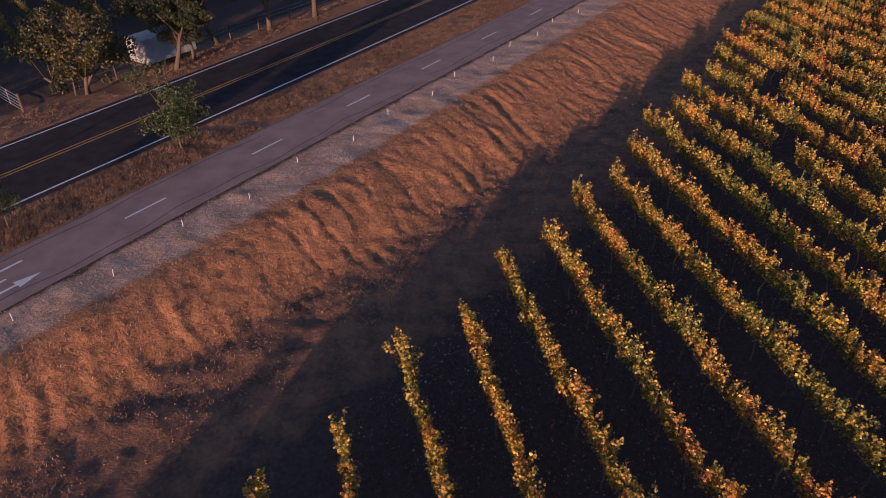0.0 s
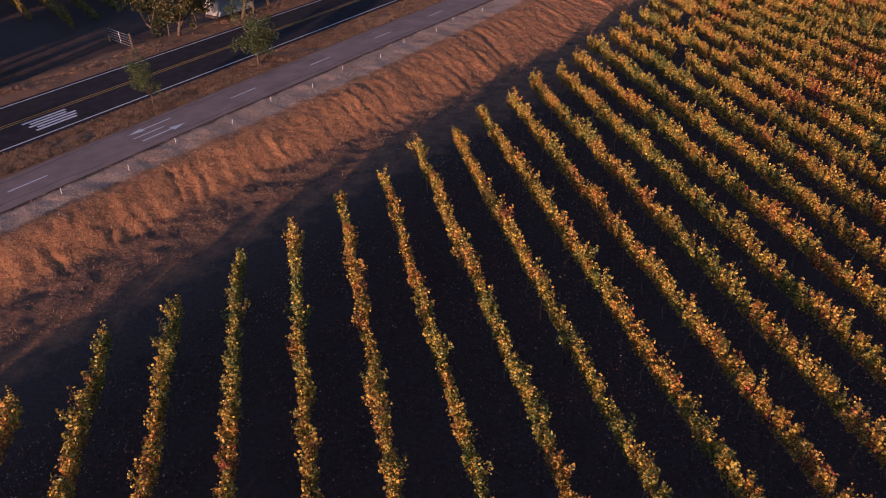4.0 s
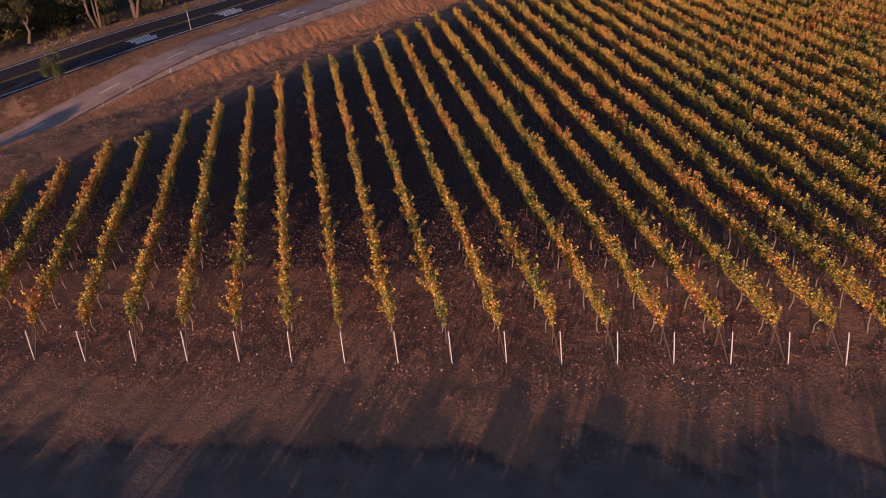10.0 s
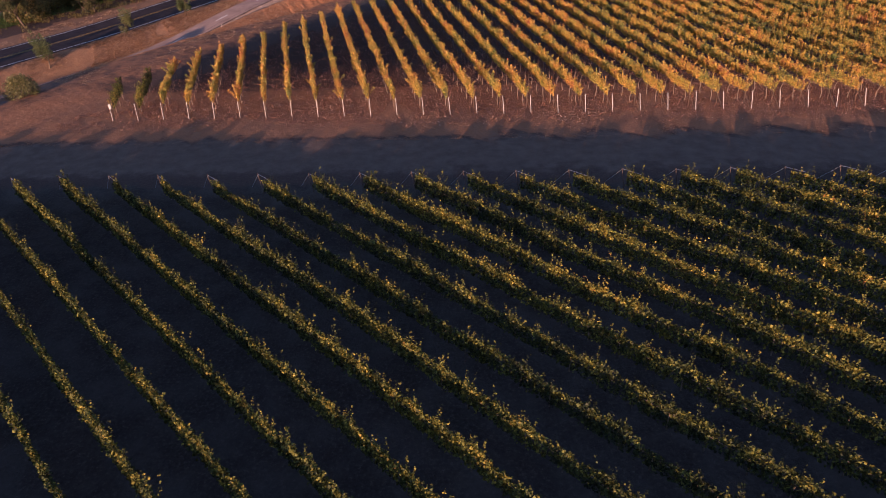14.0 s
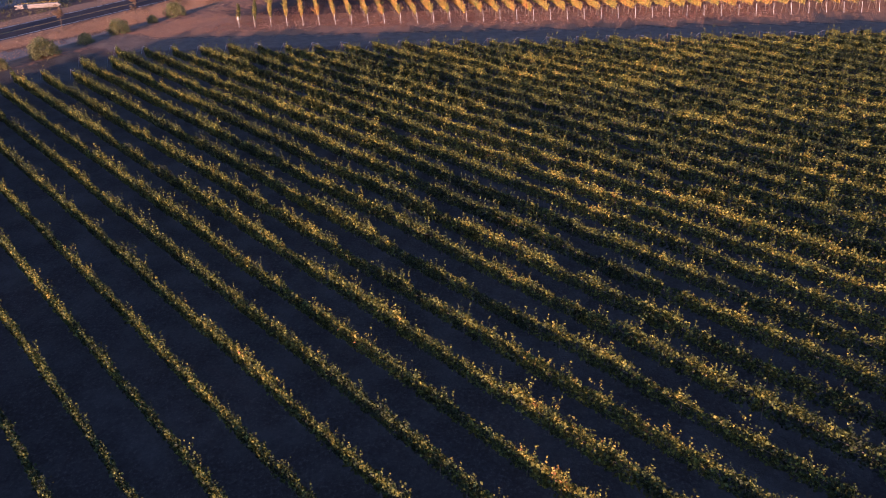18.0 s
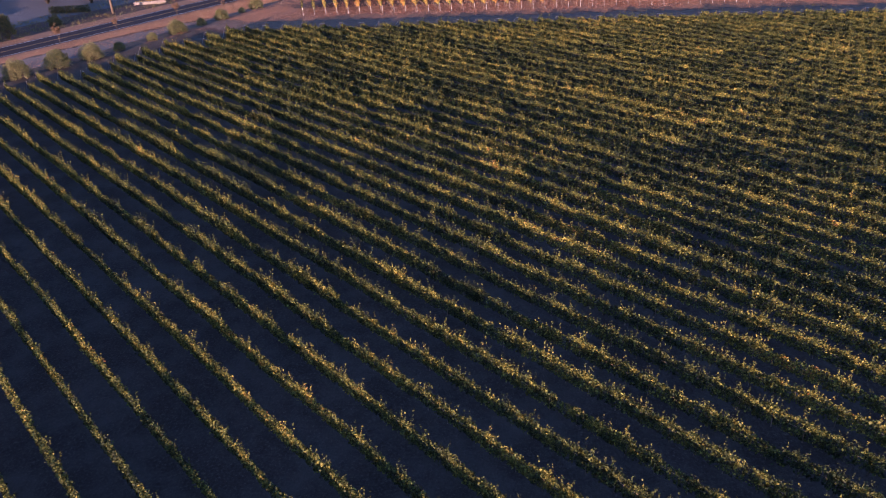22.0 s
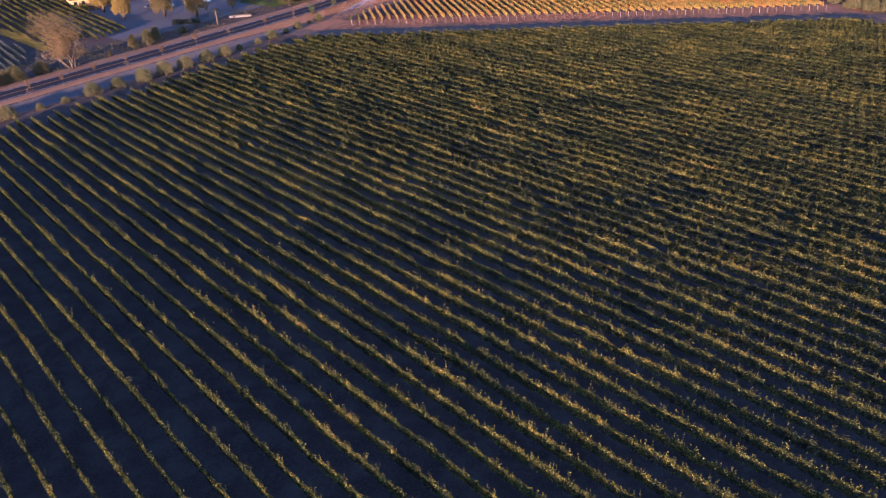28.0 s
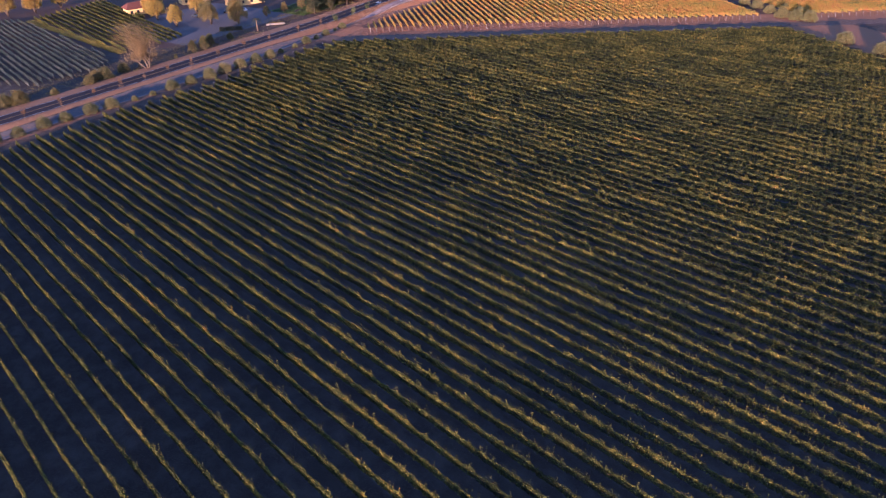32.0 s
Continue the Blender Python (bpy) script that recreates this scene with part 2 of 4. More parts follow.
def height(x, y):
    v, o = road_coords(x, y)
    north = step(27, 52, v)
    crest, foot = bank(v)
    top = 0.25 + 0.75 * north
    z_n = np.where(o < 5, 1.0, 1.0 + 0.25 * step(5, 9, o))
    z_n = z_n * (1 - step(crest - 0.6, foot, o)) - 0.08 * step(crest - 1, foot, o) * (1 - step(foot, foot + 5, o))
    pm = path_mid(v)
    z_s = 0.25 - 1.95 * step(4.8, pm - 3.0, o) + 2.4 * step(pm + 2.0, pm + 6.0, o) - 0.7 * step(pm + 9.5, pm + 14, o)
    z = z_n * north + z_s * (1 - north)
    z = np.where(o < -5, top * (1 - step(-5, -12, o)) * 1.0, z)
    onbank = step(crest - 0.5, crest + 0.2, o) * (1 - step(foot - 0.4, foot + 1.2, o)) * north
    run = v + 0.3 * o + 0.9 * hump(x, y, 2.3, 31) + 0.3 * hump(x, y, 0.8, 32)
    rill = np.abs(hump(run, o * 0.05, 1.3, 3)) * 2
    fine_rill = np.abs(hump(run, o * 0.08, 0.55, 33)) * 2
    z = z - onbank * 0.08 * (1 - step(0.0, 0.22, rill)) * step(-0.12, 0.1, hump(x, y, 3.2, 9))
    z = z - onbank * 0.06 * (1 - step(0.0, 0.5, fine_rill)) * step(-0.2, 0.2, hump(x, y, 2.2, 19))
    z = z + onbank * (0.10 * hump(run * 1.0, o * 0.22, 0.42, 35) + 0.07 * hump(run + o * 0.3, o * 0.3, 0.27, 36)) * step(-0.35, 0.25, hump(x, y, 1.7, 37))
    scallop = hump(v, o * 0.0, 4.5, 41)
    z = z + onbank * (0.14 * scallop * (1 - step(crest, foot, o)) + 0.06 * hump(x, y, 1.5, 5) + 0.05 * hump(x, y, 0.7, 8) + 0.06 * hump(x, y, 0.36, 7) + 0.05 * hump(x, y, 0.2, 17))
    lumpy = step(crest + 1.5, foot, o) * (1 - step(foot + 1.5, foot + 5, o)) * north
    z = z + lumpy * (0.04 * hump(x, y, 0.6, 13) + 0.045 * hump(x, y, 0.33, 14) + 0.04 * hump(x, y, 0.2, 15))
    rough = step(4.3, 5.5, np.abs(o)) * (1 - step(pm - 2.6, pm - 2.1, o) * (1 - step(pm + 2.1, pm + 2.6, o)))
    q = np.clip((-15 - np.asarray(y, float)) / 100, 0, 2.3)
    z = z + step(20, 33, o) * (q + 0.18 * q * q)
    rough = rough * (1 - 0.65 * onbank)
    return z + rough * (0.10 * hump(x, y, 1.3, 1) + 0.05 * hump(x, y, 0.5, 2))


def at(v, o):
    return middle(v) + o * NX, np.asarray(v, float) + o * NY


# ---- mesh helpers ----
def mesh_of(name, verts, faces, mats):
    me = bpy.data.meshes.new(name)
    me.from_pydata([tuple(p) for p in verts], [], faces)
    for m in mats if isinstance(mats, (list, tuple)) else [mats]:
        me.materials.append(m)
    return me


def part(name, me, parent, m=None, label=""):
    ob = new(name, me)
    ob.parent = parent
    if m is not None:
        ob.matrix_basis = m
    if label:
        ob["label"] = label
    return ob


class Soup:
    """Vertices and faces gathered for one mesh."""

    def __init__(self):
        self.v, self.f, self.m = [], [], []

    def add(self, verts, faces, mat=0):
        n = len(self.v)
        self.v.extend([tuple(p) for p in verts])
        self.f.extend([tuple(i + n for i in f) for f in faces])
        self.m.extend([mat] * len(faces))

    def tube(self, pts, radii, sides=6, mat=0):
        pts = [Vector(p) for p in pts]
        ring, verts, faces = [], [], []
        for i, (p, r) in enumerate(zip(pts, radii)):
            d = (pts[min(i + 1, len(pts) - 1)] - pts[max(i - 1, 0)]).normalized()
            u = d.cross(Vector((0.31, 0.95, 0.05))).normalized()
            w = d.cross(u)
            for k in range(sides):
                a = 2 * math.pi * k / sides
                verts.append(p + r * (math.cos(a) * u + math.sin(a) * w))
        for i in range(len(pts) - 1):
            for k in range(sides):
                a, b = i * sides + k, i * sides + (k + 1) % sides
                faces.append((a, b, b + sides, a + sides))
        faces.append(tuple(range(sides))[::-1])
        faces.append(tuple(range((len(pts) - 1) * sides, len(pts) * sides)))
        self.add(verts, faces, mat)

    def box(self, lo, hi, mat=0):
        x0, y0, z0 = lo
        x1, y1, z1 = hi
        v = [(x0, y0, z0), (x1, y0, z0), (x1, y1, z0), (x0, y1, z0), (x0, y0, z1), (x1, y0, z1), (x1, y1, z1), (x0, y1, z1)]
        self.add(v, [(0, 3, 2, 1), (4, 5, 6, 7), (0, 1, 5, 4), (1, 2, 6, 5), (2, 3, 7, 6), (3, 0, 4, 7)], mat)

    def leaves(self, centres, sizes, rng, mat=0, droop=0.0):
        """Bent four-cornered leaves, turned at random."""
        c = np.asarray(centres, float)
        n = len(c)
        nrm = rng.normal(size=(n, 3)) + np.array([0, 0, droop])
        nrm /= np.linalg.norm(nrm, axis=1)[:, None] + 1e-9
        u = np.cross(nrm, rng.normal(size=(n, 3)))
        u /= np.linalg.norm(u, axis=1)[:, None] + 1e-9
        w = np.cross(nrm, u)
        s = np.asarray(sizes, float)[:, None]
        v = np.stack([c - u * s * 0.55, c - w * s * 0.5 + nrm * s * 0.12, c + u * s * 0.6, c + w * s * 0.5 + nrm * s * 0.12], 1).reshape(-1, 3)
        k = len(self.v)
        self.v.extend(map(tuple, v))
        self.f.extend([(k + 4 * i, k + 4 * i + 1, k + 4 * i + 2, k + 4 * i + 3) for i in range(n)])
        self.m.extend([mat] * n)

    def mesh(self, name, mats, smooth=False):
        me = mesh_of(name, self.v, self.f, mats)
        me.polygons.foreach_set("material_index", self.m)
        if smooth:
            me.polygons.foreach_set("use_smooth", [True] * len(self.f))
        me.update()
        return me


# ---- ground: one sheet to the horizon, finer at the bank ----
def spaced(stops):
    """Values from stop to stop: (value, step to the next)."""
    out = []
    for (a0, s), (b0, _) in zip(stops, stops[1:]):
        n = max(1, round((b0 - a0) / s))
        out += [a0 + (b0 - a0) * i / n for i in range(n)]
    return np.array(out + [stops[-1][0]])


def build_ground():
    vs = spaced([(-2600, 300), (-500, 40), (-180, 3), (-120, 1.5), (20, 0.7), (44, 0.13), (112, 0.7), (140, 6), (260, 60), (2600, 0)])
    os_ = spaced([(-2600, 300), (-400, 30), (-120, 6), (-30, 1.5), (-6, 0.6), (5, 0.45), (12.5, 0.16), (25, 0.6), (34, 2.0), (60, 6), (300, 40), (500, 300), (2600, 0)])
    V, O = np.meshgrid(vs, os_, indexing="ij")
    X, Y = at(V, O)
    Z = height(X, Y)
    nv, no = V.shape
    verts = np.stack([X, Y, Z], -1).reshape(-1, 3)
    i, j = np.meshgrid(np.arange(nv - 1), np.arange(no - 1), indexing="ij")
    q = (i * no + j).ravel()
    faces = np.stack([q, q + no, q + no + 1, q + 1], 1)[:, ::-1]
    me = bpy.data.meshes.new("ground")
    me.from_pydata(verts.tolist(), [], faces.tolist())
    me.polygons.foreach_set("use_smooth", [True] * len(faces))
    me.materials.append(ground_material())
    crest, foot = bank(V)
    north = step(25, 48, V)
    pm = path_mid(V)
    dirt = np.where(O > 0, step(pm + 3, pm + 5, O) * (1 - step(foot - 1.2, foot + 0.8, O)), 0)
    # Bare headland earth, run on between the rows as paint for the sunlit band.
    head = np.where(O > 20, step(-5.5, -4, Y) * (1 - step(4, 11, Y)), 0)
    head = np.maximum(head, np.where(O > 0, step(foot - 1.5, foot - 0.5, O) * (1 - step(foot + 4, foot + 9, O)) * 0.55, 0))
    lane = np.where((O > 15), step(-13.5, -9.5, Y) * (1 - step(-6, -4.2, Y)), 0)
    grass = np.where((O > 3.9) & (O < pm - 1.8), 1.0, 0.0)
    # West of the road, dark soil past the verge paints in the trees' shade.
    grass = np.maximum(grass, np.where(O < -3.9, 1 - step(-9, -6.5, -O * -1.0) * 0, 0) * np.where(V > 30, step(-13, -9, O), step(-11, -8, O)))
    gravel = step(pm + 1.5, pm + 2.8, O) * (1 - step(crest - 2.0, crest - 0.1, O)) * north
    south = 1 - step(8, 30, V)
    grass = grass * (1 - south * step(6.0, 7.0, O))
    beside = 118 + (-Y - 15) * 0.33
    head = np.maximum(head, step(beside + 1, beside + 4, X) * (1 - step(beside + 22, beside + 30, X)) * step(-130, -110, Y) * (1 - step(-5, -3, Y)))
    yard = step(-82, -72, O) * (1 - step(-24, -17, O)) * step(-26, -19, V) * (1 - step(22, 30, V))
    # Trough of the sunken path: its shade is put into the colour as yard grey.
    yard = np.maximum(yard, south * step(6.0, 7.5, O) * (1 - step(17, 19, O)))
    dirt = dirt * (1 - south * (1 - step(17, 19, O)))
    sward = step(-12.0, -15.0, Y)
    for name, val in (("sward", sward), ("yard", yard), ("head", head), ("dirt", dirt), ("lane", lane), ("grass", grass), ("gravel", gravel)):
        me.attributes.new(name, 'FLOAT', 'POINT').data.foreach_set("value", np.ascontiguousarray(val, np.float32).ravel())
    tagged(new("ground", me), "reddish brown earth with dry grass and gravel", "ground", kind="structure")


def strip(name, mat, v0, v1, o0, o1, lift, dv=1.0, parent=None, offset=None, cols=4):
    """A ribbon along the road between two offsets."""
    vs = np.linspace(v0, v1, max(2, int(abs(v1 - v0) / dv) + 1))
    sp = Soup()
    us = np.linspace(0, 1, cols + 1)
    verts = []
    for v in vs:
        base = float(offset(v)) if offset else 0.0
        o = base + o0 + (o1 - o0) * us
        x, y = at(np.full(cols + 1, v), o)
        z = height(x, y) + lift
        verts += list(zip(x, y, z))
    n = cols + 1
    faces = [(i * n + k, i * n + k + 1, (i + 1) * n + k + 1, (i + 1) * n + k) for i in range(len(vs) - 1) for k in range(cols)]
    sp.add(verts, faces)
    ob = new(name, sp.mesh(name, mat))
    ob.parent = parent
    return ob


build_ground()
road = tagged(strip("road", ASPHALT, -260, 330, -4.0, 4.0, 0.03, 2.0, cols=6), "dark asphalt two-lane road with painted lines", "road", kind="structure")
for o in (-0.16, 0.16):
    strip("centre_line", PAINT_YELLOW, -260, 330, o - 0.06, o + 0.06, 0.036, 2.0, road, cols=1)
for o in (-3.55, 3.55):
    strip("edge_line", PAINT_WHITE, -260, 330, o - 0.07, o + 0.07, 0.036, 2.0, road, cols=1)
cyclepath = tagged(strip("cycle_path", PATH_ASPHALT, -260, 330, -1.9, 1.9, 0.03, 1.0, offset=path_mid, cols=6), "weathered grey asphalt cycle path with dashes", "path", kind="structure")
for i in range(-18, 18):
    v = 67.7 + 6.56 * i
    strip("dash", PAINT_WHITE, v - 0.95, v + 0.95, -0.06, 0.06, 0.037, 0.5, cyclepath, path_mid, 1)


SEAL = plain("crack_sealant", (0.02, 0.02, 0.022), (0.035, 0.035, 0.037), 3, 0.7)
for v0, v1, o, f in ((36, 58, 1.25, 0.9), (60, 84, 1.35, 0.7), (86, 118, 1.2, 0.8), (48, 75, -1.5, 0.6), (78, 110, -1.45, 0.5), (-40, 20, 1.3, 0.7)):
    strip("crack", SEAL, v0, v1, o - 0.02, o + 0.02, 0.034, 0.4, cyclepath, lambda v, f=f: path_mid(v) + 0.14 * math.sin(v * f) + 0.07 * math.sin(v * 2.7 * f + 1), 1)


# ---- vineyards ----
def vine_mesh(name, length, leaves, size, mat, seed, wood=True, foliage=True, low=1.05, high=2.25, wide=0.10):
    """One vine of the autumn block: a bent trunk, a cordon along the wire, upright shoots with leaves and a few stray canes."""
    rng = np.random.default_rng(seed)
    sp = Soup()
    if wood:
        y = length * 0.5
        lean = rng.uniform(-0.2, 0.2, 4)
        sp.tube([(0, y, -0.1), (lean[0] * 0.5, y + lean[1] * 0.6, 0.5), (lean[2] * 0.2, y + lean[3], 1.02)], [0.042, 0.032, 0.028], 5, 1)
        bow_x = rng.uniform(-0.04, 0.04)
        sp.tube([(0, 0.05, 1.02), (bow_x, length * 0.5, 1.06), (0, length - 0.05, 1.02)], [0.02, 0.025, 0.02], 4, 1)
    if foliage:
        shoots = int(length * 11)
        per = max(4, leaves // shoots)
        pts = []
        for i in range(shoots):
            y = (i + rng.uniform(0, 1)) * length / shoots
            swell = 0.84 + 0.18 * math.sin(math.pi * y / length) ** 0.6
            long = rng.random() < 0.13
            top = (rng.uniform(1.0, 1.28) if long else rng.uniform(0.7, 0.95)) * (high - low) * swell
            sway = rng.normal(0, wide * (1.7 if long else 1.0), 2)
            n = int(per * rng.uniform(0.5, 1.4))
            k = np.sort(rng.uniform(0, 1, n) ** 0.8)
            jit = rng.normal(0, 0.055, (n, 3))
            bow = -0.5 * k * k * abs(sway[0]) if not long else -0.9 * k ** 3 * abs(sway[0])
            pts.append(np.stack([sway[0] * (0.35 + k), y + sway[1] * k * 1.5, low + k * top + bow], 1) + jit)
            if long and wood:
                u = 1 - abs(2 * y / length - 1)
                sp.tube([(bow_x * u, y, 1.02 + 0.04 * u), (sway[0] * 0.9, y + sway[1] * 0.8, low + top * 0.6), (sway[0] * 1.5, y + sway[1] * 1.7, low + top * 1.05 - abs(sway[0]))], [0.008, 0.007, 0.005], 3, 2)
        pts = np.concatenate(pts)
        sp.leaves(pts, rng.uniform(0.55, 1.3, len(pts)) * size, rng, 0, 0.35)
    return sp.mesh(name, [mat, BARK, CANE])


def fan_mesh(name, length, size, mat, seed, vines=4, body=2700, shoots=11, per=15, low=1.1, high=2.35, stakes=False):
    """A stretch of trellis: a leafy skirt along the wire, and over each vine a fan of upright shoots."""
    rng = np.random.default_rng(seed)
    sp = Soup()
    pts, skirt = [], []
    gap = length / vines
    sp.tube([(0, 0.02, 0.92), (0.02, length * 0.5, 0.9), (0, length - 0.02, 0.92)], [0.018, 0.024, 0.018], 4, 1)
    for i in range(vines):
        y0 = gap * (i + 0.5) + rng.normal(0, 0.06)
        lean = rng.uniform(-0.12, 0.12, 3)
        sp.tube([(0, y0 + lean[0], -0.3), (lean[1] * 0.4, y0 + lean[0] * 0.5, 0.45), (0, y0, 0.92)], [0.04, 0.032, 0.028], 5, 1)
        if stakes:
            sp.tube([(0.05, y0, -0.2), (0.05 + lean[2] * 0.5, y0, 1.5)], [0.022, 0.02], 4, 2)
        vigour = rng.choice((0.3, 0.6, 0.8, 0.95, 1.05, 1.18), p=(0.08, 0.14, 0.2, 0.24, 0.2, 0.14))
        mid_y = y0 + rng.normal(0, 0.1)
        crown = low + 0.5 * min(vigour, 1.05)
        for k in range(max(3, int(shoots * min(1.0, vigour + 0.1)))):
            off = np.clip(rng.normal(0, gap * 0.26), -gap * 0.52, gap * 0.52)
            tall = (high - low) * vigour * rng.uniform(0.4, 1.05) * (1.0 - 0.45 * (abs(off) / (gap * 0.52)) ** 2)
            n = max(4, int(per * (0.5 + 0.6 * tall / (high - low)) * rng.uniform(0.7, 1.2)))
            t = rng.uniform(0.2, 1, n)
            tilt = (rng.normal(0, 0.16), rng.normal(0, 0.13) + off * 0.22)
            rad = 0.055 * (1.25 - 0.75 * t)
            x = rng.normal(0, 0.06) + tilt[0] * t * tall + rng.normal(0, 1, n) * rad
            y = mid_y + off + tilt[1] * t * tall + rng.normal(0, 1, n) * rad
            pts.append(np.stack([x, y, low + t * tall], 1))
        n = int(body / vines * (0.6 + 0.4 * min(vigour, 1.1)))
        y = mid_y + np.clip(rng.normal(0, gap * 0.34, n), -gap * 0.6, gap * 0.6)
        top = crown - 0.3 * np.abs(y - mid_y) / gap
        skirt.append(np.stack([rng.normal(0, 0.075, n), np.clip(y, 0, length), 0.2 + (top - 0.2) * rng.uniform(0, 1, n) ** 0.8], 1))
    pts, skirt = np.concatenate(pts), np.concatenate(skirt)
    sp.leaves(pts, rng.uniform(0.6, 1.3, len(pts)) * size, rng, 0, 0.1)
    sp.leaves(skirt, rng.uniform(0.7, 1.3, len(skirt)) * size * 1.5, rng, 0, 0.1)
    return sp.mesh(name, [mat, BARK, POST_WHITE])


A_DIR, A_SPAN = 14.6, 1.83
B_DIR, B_SPAN = 133.3, 7.2
SPACING_A, SPACING_B = 2.44, 3.777


def line_frame(x, y, turn):
    """A pose at a row's head, its y axis along the row. turn: degrees clockwise from +y."""
    return pose(x, y, 0, 0, 0, -turn)


POST = Soup()
POST.tube([(0, -0.05, -0.2), (0, 0.2, 0.8), (0, 0.4, 1.52)], [0.028, 0.028, 0.027], 8)
POST = POST.mesh("end_post", POST_WHITE)
STAKE = Soup()
STAKE.tube([(0, 0, -0.2), (0, 0, 1.75)], [0.028, 0.026], 5)
STAKE = STAKE.mesh("stake", POST_DARK)
BRACE = Soup()
BRACE.tube([(0, 0.1, -0.1), (0, 1.9, 1.45)], [0.03, 0.03], 5)
BRACE = BRACE.mesh("brace", POST_DARK)


ANCHOR = Soup()
ANCHOR.tube([(0, -1.9, -0.05), (0, -0.5, 1.5), (0, 1.0, 1.55)], [0.014, 0.014, 0.012], 4)
ANCHOR = ANCHOR.mesh("anchor_wire", WIRE)


def build_block_a():
    full = [vine_mesh("grapevine", A_SPAN, 1500, 0.088, LEAF_A, 10 + i) for i in range(14)]
    leafy = [vine_mesh("grapevine", A_SPAN, 1350, 0.088, LEAF_A, 30 + i, wood=False, low=1.1) for i in range(6)]
    green = [vine_mesh("grapevine", A_SPAN, 1050, 0.085, LEAF_B, 60 + i, low=0.6) for i in range(4)]
    stems = [vine_mesh("trunk", A_SPAN, 0, 0.1, LEAF_A, 50 + i, foliage=False) for i in range(4)]
    rng = random.Random(4)
    dx, dy = -math.sin(radians(A_DIR)), math.cos(radians(A_DIR))
    for k in range(-1, 84):
        x0 = (k - 11) * SPACING_A
        if 117 < x0 < 127:
            continue
        row = new("vine_row")
        row.matrix_basis = line_frame(x0, 0, -A_DIR)
        tagged(row, "trellised row of yellow and orange autumn grapevines", "vine row", "rows of the autumn vineyard")
        if k == -1:
            solid_box = Soup()
            solid_box.box((-0.1, 0.28, 1.1), (0.1, 0.48, 1.5))
            part("box", solid_box.mesh("box", POST_WHITE), row, None, "small white box on the post")
        part("end_post", POST, row, pose(0, 0, 0, rng.uniform(-2, 2), rng.uniform(-2, 2), 0), "pale upright end post")
        part("brace", BRACE, row)
        limit = 118 if x0 < 50 else max(40.0, 118 - (x0 - 50) * 1.1)
        n = 0
        while True:
            d = 1.3 + n * A_SPAN
            x, y = x0 + dx * (d + A_SPAN), dy * (d + A_SPAN)
            o = float(road_coords(x, y)[1])
            if y > limit or o < np.interp(y, [5, 30, 36, 42, 48, 56, 75], [23.6, 24.4, 24.9, 25.2, 25.5, 26.1, 26.1]):
                break
            if rng.random() > 0.002:
                s = rng.uniform(0.91, 1.07)
                m = pose(rng.uniform(-0.05, 0.05), d, 0) @ Matrix.Diagonal((rng.choice((-1, 1)) * s, 1, s, 1))
                if k < 1:
                    part("grapevine", green[rng.randrange(4)], row, m)
                elif n < 6:
                    g = part("grapevine", leafy[rng.randrange(6)], row, m)
                    part("trunk", stems[rng.randrange(4)], g)
                else:
                    part("grapevine", full[rng.randrange(14)], row, m)
            if n % 4 == 0:
                part("stake", STAKE, row, pose(0, d, 0))
            n += 1
        if n == 0:
            bpy.data.objects.remove(row)


def build_block_b():
    full = [fan_mesh("vine_section", B_SPAN, 0.09, LEAF_B, 70 + i) for i in range(24)]
    rng = random.Random(9)
    dx, dy = math.sin(radians(B_DIR)), math.cos(radians(B_DIR))
    for k in range(-75, 46):
        x0, y0 = 15.68 + (k - 9) * SPACING_B, -15.0
        row, n = None, 0
        d = 0.0
        while True:
            x, y = x0 + dx * (d + B_SPAN / 2), y0 + dy * (d + B_SPAN / 2)
            if y < -226:
                break
            o = float(road_coords(x, y)[1])
            inside = o > 29.4 and x < 118 + (-y - 15) * 0.33 and x < 80 + (y + 211) * 0.49
            if inside:
                if row is None:
                    row = new("vine_row")
                    row.matrix_basis = pose(0, 0, float(height(x0 + dx * d, y0 + dy * d))) @ line_frame(x0 + dx * d, y0 + dy * d, B_DIR)
                    d0 = d
                    tagged(row, "trellised row of green and yellow grapevines", "vine row", "rows of the green vineyard")
                    part("end_stake", STAKE, row, pose(0, -0.2, -0.15, 12, 0, 0))
                    part("anchor_wire", ANCHOR, row)
                s = rng.uniform(0.88, 1.1)
                zb = float(height(x, y)) - float(height(x0 + dx * d0, y0 + dy * d0))
                part("vine_section", full[rng.randrange(24)], row, pose(rng.uniform(-0.05, 0.05), d - d0, zb) @ Matrix.Diagonal((rng.choice((-1, 1)) * s, 1, s, 1)))
            elif row is not None:
                break
            d += B_SPAN


build_block_a()
build_block_b()


# ---- road and path markings ----
def word_bars(v0, v1, o0, o1, rows):
    """Road lettering that cannot be read, as bars of its size."""
    for i in range(rows):
        a = o0 + (o1 - o0) * i / rows
        strip("lettering_bar", PAINT_WHITE, v0 + 0.25 * (i % 2), v1 - 0.2 * ((i + 1) % 3), a, a + (o1 - o0) / rows * 0.62, 0.037, 0.6, road, cols=1)


word_bars(48.3, 51.0, 0.55, 2.75, 5)
word_bars(58.4, 61.2, 0.55, 2.75, 5)


